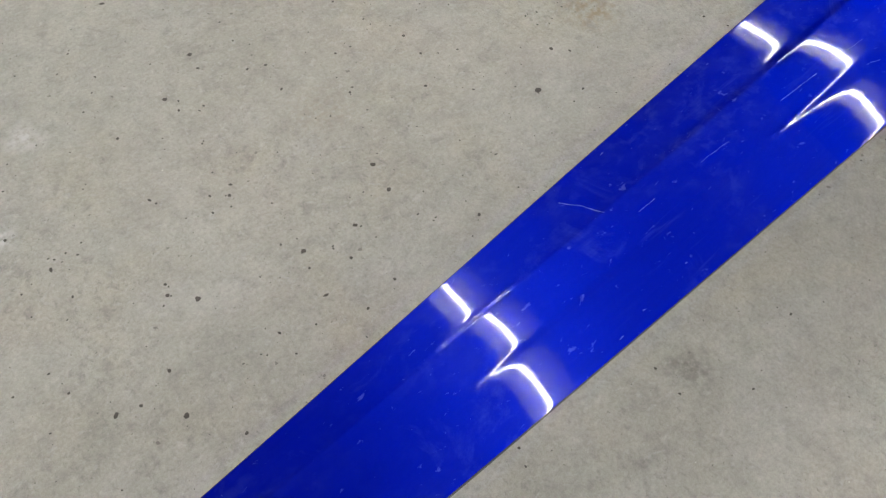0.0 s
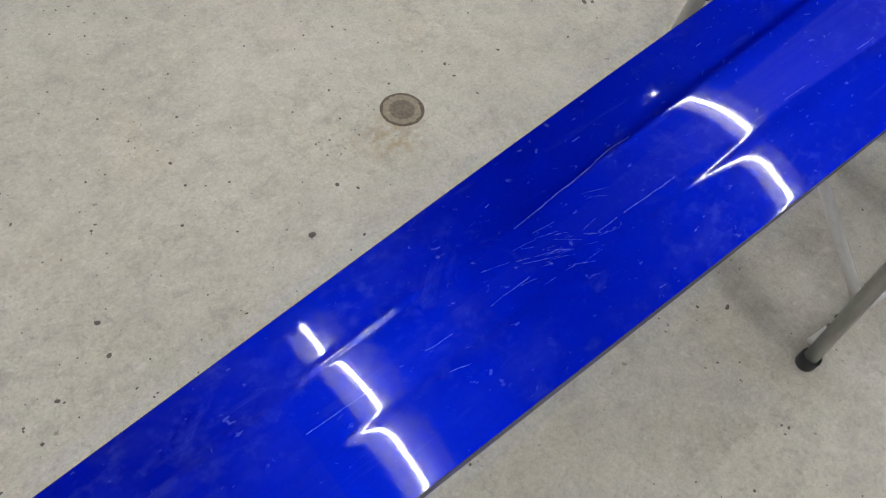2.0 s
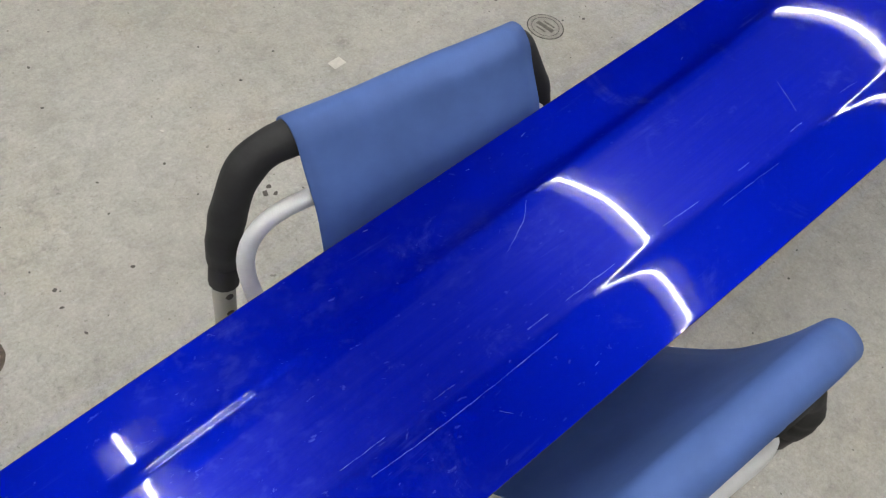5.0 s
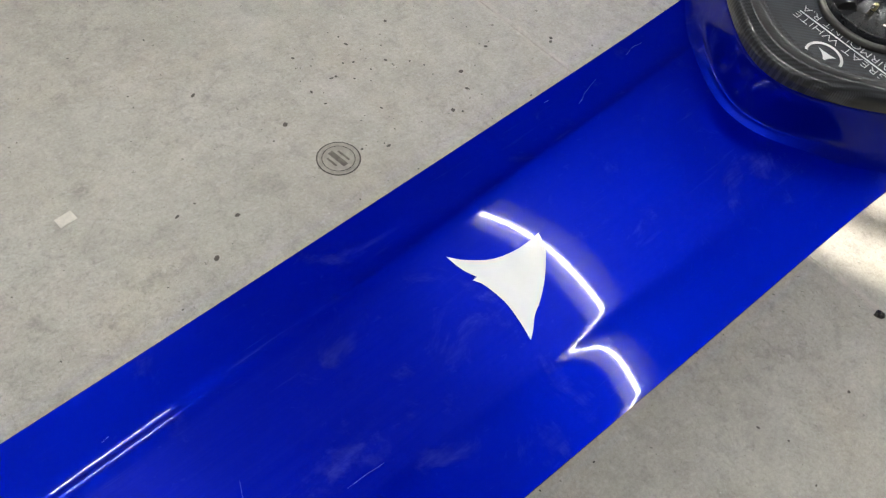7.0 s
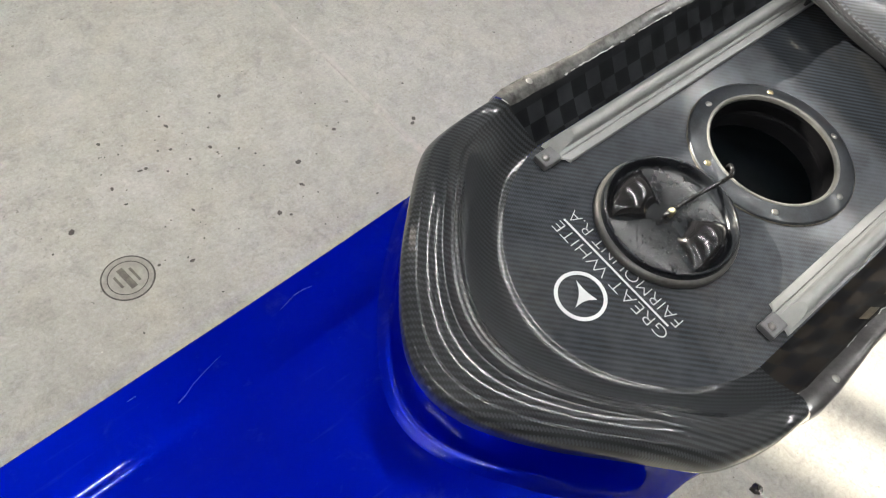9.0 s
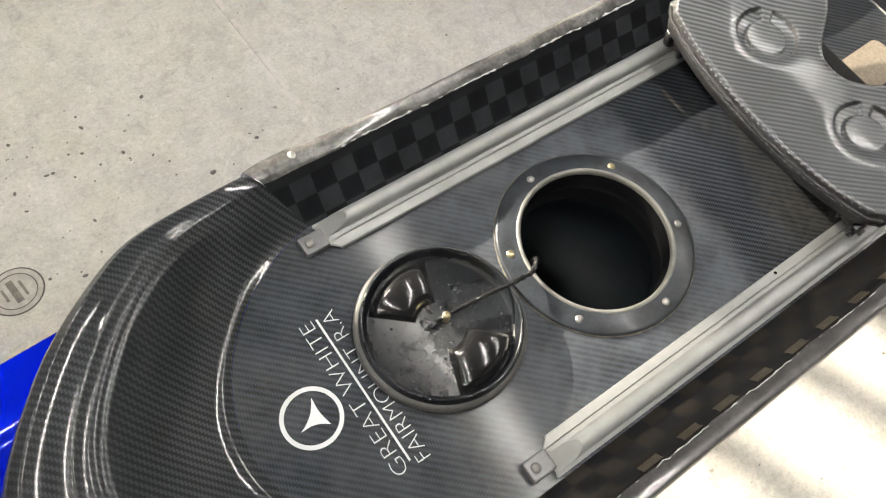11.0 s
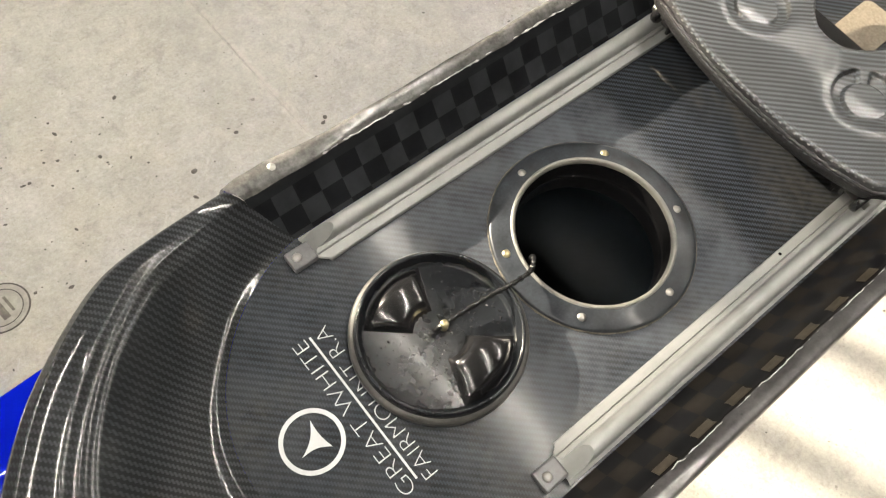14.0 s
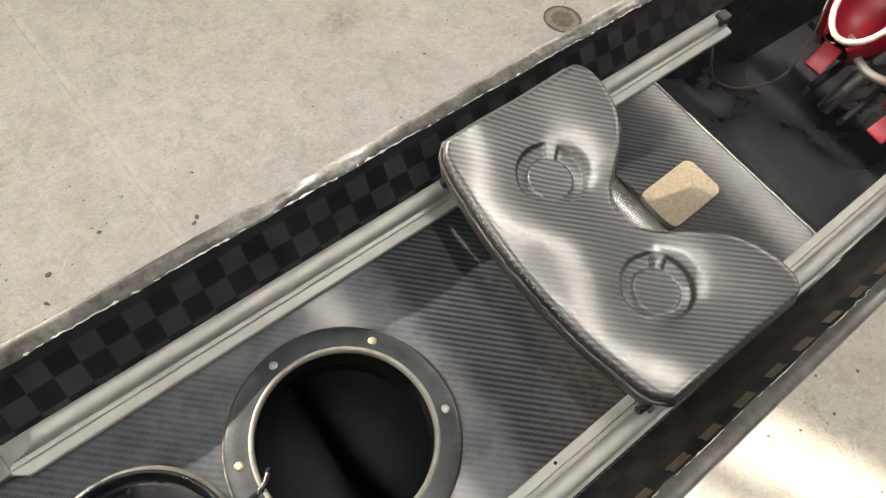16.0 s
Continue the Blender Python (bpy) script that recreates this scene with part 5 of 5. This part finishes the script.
# ---- sling stand ----
def boat_stand():
    t = thing("sling_stand", pose(-1.340, -0.020, 0, 0, 0, -6.5), "folding tube boat stand with blue cloth sling and black foam pads", "boat stand")
    for s in (1, -1):
        mid_y, foot = (0.224, 0.283) if s > 0 else (-0.259, -0.297)
        for x, d in ((-0.256, 1), ((0.195 if s > 0 else 0.168), -1)):
            top = 0.238 if s > 0 else -0.246 if d > 0 else -0.240
            zt = 0.694 if s < 0 and d < 0 else 0.702
            xe = (-0.120 if d > 0 else 0.11) if s > 0 else (-0.105 if d > 0 else 0.05)
            drop = 0.030 if s < 0 and d < 0 else 0.0
            aft = 0.012 if s > 0 and d < 0 else 0.0
            turn = [(x + 0.010 * d, mid_y, 0.622 - drop / 2), (x + 0.046 * d, top + aft, zt - drop / 2), (xe, top + aft, zt)]
            sleeve = bent([(x + 0.005 * d, mid_y, 0.568)] + turn, 0.075, 10)
            part("leg", sweep(bent([(x, foot, 0.02), (x, mid_y, 0.55)] + turn, 0.075, 10), 0.014, 12), ALU_DARK, t)
            part("foam_pad", sweep(sleeve, [0.0198 + 0.0006 * math.sin(i * 0.9) for i in range(len(sleeve))], 16), FOAM, t, "black foam sleeve")
            part("foam_cuff", sweep([(x, mid_y - 0.001 * s, 0.525), (x, mid_y - 0.001 * s, 0.528), (x + 0.005 * d, mid_y, 0.562), (x + 0.007 * d, mid_y, 0.578)], [0.0150, 0.0178, 0.0178, 0.0165], 14), FOAM, t, "short black foam cuff")
            part("foot_cap", lathe([(0, 0), (0.018, 0), (0.019, 0.004), (0.019, 0.03), (0.016, 0.033)], 16, (x, foot, 0)), RUBBER, t, "black rubber foot cap")
            for z in (0.12, 0.15, 0.46, 0.505):
                yy = foot + (mid_y - foot) * (z - 0.02) / 0.51
                bolt = part("bolt", lathe([(0, 0.003), (0.004, 0.002), (0.005, 0)], 10), IRON_DARK, t)
                bolt.matrix_basis = pose(x, yy, z) @ pose(0, 0, 0, 90 * s, 0, 0) @ pose(0, 0, 0.0135)
        x0, x1 = -0.256, 0.195 if s > 0 else 0.168
        part("top_tube", sweep([(-0.13, 0.238 if s > 0 else -0.246, 0.702), (0.09, 0.250 if s > 0 else -0.238, 0.702)], 0.015, 12), ALU_DARK, t)
        part("base_bar", sweep([(x0, foot - 0.018 * s, 0.055), (x1, foot - 0.018 * s, 0.055)], 0.0105, 10), WHITE_TUBE, t, "pale aluminium base bar")
        # crossing loop that reaches from the far legs to this side
        if s > 0:
            a, b = x0 + 0.023, x1 - 0.035
            run = [(a, -0.272, 0.19), (a + 0.010, -0.10, 0.315), (a - 0.004, 0.165, 0.50), (a - 0.016, 0.196, 0.652), (b + 0.016, 0.196, 0.652), (b + 0.004, 0.165, 0.50), (b, -0.272, 0.19)]
        else:
            a, b = x0 + 0.021, x1 - 0.021
            run = [(a, 0.262, 0.20), (a, -0.10, 0.450), (a, -0.205, 0.492), (a + 0.010, -0.252, 0.572), (a + 0.060, -0.265, 0.612), (b - 0.060, -0.265, 0.612), (b - 0.010, -0.252, 0.572), (b, -0.10, 0.450), (b, 0.262, 0.20)]
        part("cross_loop", sweep(bent(run, 0.085 if s > 0 else 0.05, 10), 0.0098, 12), WHITE_TUBE, t, "pale aluminium crossing loop")
    # sling: over both top tubes and down round the hull, creased where the loop bears on it
    rows = []
    low = [(0.0, 0.455), (0.06, 0.462), (0.11, 0.490)]
    over = [(0.217, 0.716), (0.237, 0.7255), (0.255, 0.718), (0.262, 0.702), (0.259, 0.684)]
    taut = low + [(0.143, 0.545), (0.158, 0.600), (0.174, 0.655), (0.204, 0.694)] + over
    slack = low + [(0.150, 0.535), (0.174, 0.572), (0.190, 0.612), (0.205, 0.660)] + over
    ys = [(-a, b) for a, b in reversed(slack[1:])] + taut
    ys = bent([(0, a, b) for a, b in ys], 0.014, 4)
    for i in range(17):
        f = i / 16
        x = -0.163 + 0.311 * f
        row = []
        for p in ys:
            right = smooth(0.0, 0.2, -p.y)
            left = smooth(0.0, 0.2, p.y)
            row.append(Vector((x + (0.034 + 0.016 * f) * right + 0.003 * noise.noise((p.y * 9, f * 3, 0)), p.y + right * (0.012 * f - 0.002) + left * 0.013 * f,
                               p.z + 0.0015 * noise.noise((p.y * 14, f * 5, 2)) - 0.026 * right * smooth(0.80, 1.0, f))))
        rows.append(row)
    ob = part("sling", loft(rows), SLING, t, "blue woven cloth sling, slack beside the hull")
    so = ob.modifiers.new("thick", "SOLIDIFY")
    so.thickness, so.offset = 0.0025, 0


boat_stand()


# ---- floor fittings and litter ----
def rough_ring(r0, r1, z, seedn, jag):
    """A flat ring with ragged edges."""
    rows = []
    for i in range(72):
        q = 2 * math.pi * i / 72
        u = (math.cos(q) * 2.2, math.sin(q) * 2.2, seedn)
        a = r0 + jag * noise.noise(u) + jag * 0.7 * noise.noise((u[0] * 3, u[1] * 3, seedn + 4))
        b = r1 + jag * 0.25 * noise.noise((u[0] * 2, u[1] * 2, seedn + 9))
        rows.append([Vector((max(0.0, r) * math.cos(q), max(0.0, r) * math.sin(q), z)) for r in (a, (a + b) / 2, b)])
    return loft(rows, close_u=True)


def anchor_disc(x, y, turn, lettered):
    t = thing("floor_anchor", pose(x, y, 0, 0, 0, turn), "pale round anchor cap with faint markings, flush in the concrete floor" if lettered else "rusty brown round anchor cap set flush in the concrete floor", "floor anchor", "floor anchors")
    if lettered:
        part("collar", lathe([(0.0385, 0.0002), (0.040, 0.0014), (0.046, 0.0016), (0.0475, 0.0004)], 48), PALE_IRON, t)
        part("seam", lathe([(0.0470, 0.0005), (0.0498, 0.0006), (0.0505, 0.0001)], 48), IRON_DARK, t)
        part("groove", lathe([(0.0362, 0.0004), (0.0382, 0.0005)], 48), IRON_DARK, t)
        part("cap", lathe([(0, 0.0014), (0.034, 0.0012), (0.036, 0.0004)], 48), PALE_IRON, t)
        part("marking_bar", block(-0.002, 0, 0.0015, 0.013, 0.052, 0.0006), IRON, t, smooth=False)
        part("marking_bar", block(0.014, -0.002, 0.0015, 0.005, 0.036, 0.0006), IRON, t, smooth=False)
        part("marking_bar", block(-0.019, 0.002, 0.0015, 0.005, 0.030, 0.0006), IRON, t, smooth=False)
    else:
        part("cap", lathe([(0, 0.0010), (0.044, 0.0008), (0.048, 0.0002)], 48), RUSTY, t)
        part("rim", rough_ring(0.0425, 0.0490, 0.0015, x, 0.0035), RUST_DARK, t, "dark brown ragged rim")
        part("worn_centre", rough_ring(0.0, 0.0285, 0.0015, x + 3, 0.010), RUST_MID, t, "brown rubbed centre")


anchor_disc(-1.850, 0.643, 20, False)
anchor_disc(-0.336, 0.714, 8, True)
anchor_disc(1.397, 0.749, 0, False)


def litter(name, seedn, n, smin, smax, mat, label, where, extra=(), power=3):
    rnd = random.Random(seedn)
    bm = bmesh.new()
    spots = [(x, y, s * 0.75) for x, y, s in extra] + [(rnd.uniform(where[0], where[1]), rnd.uniform(where[2], where[3]), smin + (smax - smin) * rnd.random() ** power) for _ in range(n)]
    for x, y, s in spots:
        k = rnd.randint(6, 9)
        q0, el = rnd.uniform(0, 6.28), rnd.uniform(0.5, 1.0)
        ring = []
        for i in range(k):
            q = 2 * math.pi * i / k
            r = s * rnd.uniform(0.7, 1.15)
            a, b = r * math.cos(q), r * math.sin(q) * el
            ring.append(bm.verts.new((x + a * math.cos(q0) - b * math.sin(q0), y + a * math.sin(q0) + b * math.cos(q0), 0.0003)))
        top = bm.verts.new((x, y, 0.0006 + 0.12 * s))
        for i in range(k):
            bm.faces.new((ring[i], ring[(i + 1) % k], top))
    tagged(part(name, bm, mat, None, smooth=False), label, "grit", kind="stuff")


SPOTS = [(-2.824, 0.478, 0.009), (-2.714, 0.463, 0.008), (-2.598, 0.556, 0.008), (-2.322, 0.796, 0.006), (-2.193, 0.488, 0.012), (-2.379, 0.650, 0.006),
         (-1.652, -0.119, 0.010), (-1.963, -0.385, 0.007), (-2.848, 0.693, 0.007), (-1.229, 0.679, 0.010), (-1.245, 0.668, 0.012), (-1.228, 0.655, 0.009),
         (-1.822, 0.942, 0.005), (-1.546, 0.663, 0.007), (-1.681, 0.698, 0.007), (-0.198, 0.933, 0.009), (-0.048, 0.910, 0.008), (0.056, 0.716, 0.009),
         (-0.022, 0.680, 0.009), (-0.220, 0.679, 0.008), (-0.096, 1.013, 0.009), (0.083, 0.771, 0.010), (0.358, 0.723, 0.008), (0.043, 1.029, 0.008), (0.369, 0.733, 0.008),
         (-2.835, 0.963, 0.008), (-2.728, 1.042, 0.008), (-3.205, 0.737, 0.009), (-2.989, 0.759, 0.007), (-3.249, 0.417, 0.009), (-3.160, 0.342, 0.008), (-2.628, 0.835, 0.006), (-1.826, 0.721, 0.006),
         (-1.766, 0.840, 0.005), (-2.847, 0.376, 0.008), (-1.960, 1.242, 0.008), (-1.679, 0.585, 0.006), (-1.281, 0.731, 0.006), (-1.464, 1.257, 0.007), (-1.688, 0.657, 0.006), (-0.497, 1.067, 0.012),
         (-0.376, 0.868, 0.012), (-0.702, 0.777, 0.008), (-0.600, 0.709, 0.009), (-0.691, 0.640, 0.010)]
litter("floor_grit", 7, 2400, 0.0006, 0.0040, GRIT, "scattered dark grit and pits in the concrete", (-3.7, 2.2, -0.9, 2.1), SPOTS)
litter("floor_spots", 12, 46, 0.0022, 0.0055, GRIT, "cluster of dark drops dried on the concrete", (-0.28, 0.22, 0.58, 1.05))
PITS = [(-2.8, 1.298, 0.008), (-3.03, 0.517, 0.008), (-2.506, 0.746, 0.005), (-2.615, 0.914, 0.006), (-3.069, 0.557, 0.006), (-2.91, 0.658, 0.005), (-2.918, 1.109, 0.005), (-2.962, 0.932, 0.005), (-2.778, 0.447, 0.005),
        (-2.764, 0.41, 0.005), (-2.589, 0.375, 0.004), (-2.511, 0.329, 0.006), (-2.326, 0.731, 0.005), (-2.475, 0.848, 0.005), (-2.611, 0.487, 0.008), (-2.084, 0.559, 0.007), (-2.055, 0.528, 0.006), (-1.946, 0.781, 0.005),
        (-1.803, 0.917, 0.005), (-1.501, 0.882, 0.005), (-1.369, 0.852, 0.006), (-1.495, 1.129, 0.006), (-1.969, 0.639, 0.005)]
litter("floor_pits", 21, 330, 0.0011, 0.0036, GRIT, "dark pits and chips in the bare concrete", (-3.7, -1.9, 0.15, 1.5), PITS, 1.6)
litter("pale_flecks", 9, 380, 0.0006, 0.0024, PALE, "pale flecks of paint and dust on the concrete", (-4.2, 2.6, -1.0, 2.4), [(-1.326, 0.935, 0.007)])
tg = thing("paper_scrap", pose(-0.883, 0.9, 0.0005, 0, 0, 10), "small white paper scrap on the concrete floor", "paper scrap")
part("scrap", plate([(-0.019, -0.012), (0.018, -0.014), (0.020, 0.012), (-0.017, 0.014)], 0, 0.0012), PALE, tg, smooth=False)
cp = thing("foil_scrap", pose(0.333, -0.302, 0.0, 0, 0, 30), "crumpled dark foil scrap on the concrete floor", "litter")
bm = bmesh.new()
bmesh.ops.create_icosphere(bm, subdivisions=2, radius=0.014)
for v in bm.verts:
    v.co *= 0.75 + 0.6 * noise.noise(v.co * 160)
    v.co.z = max(0.0, v.co.z * 0.55 + 0.004)
part("scrap", bm, FOIL, cp, smooth=False)
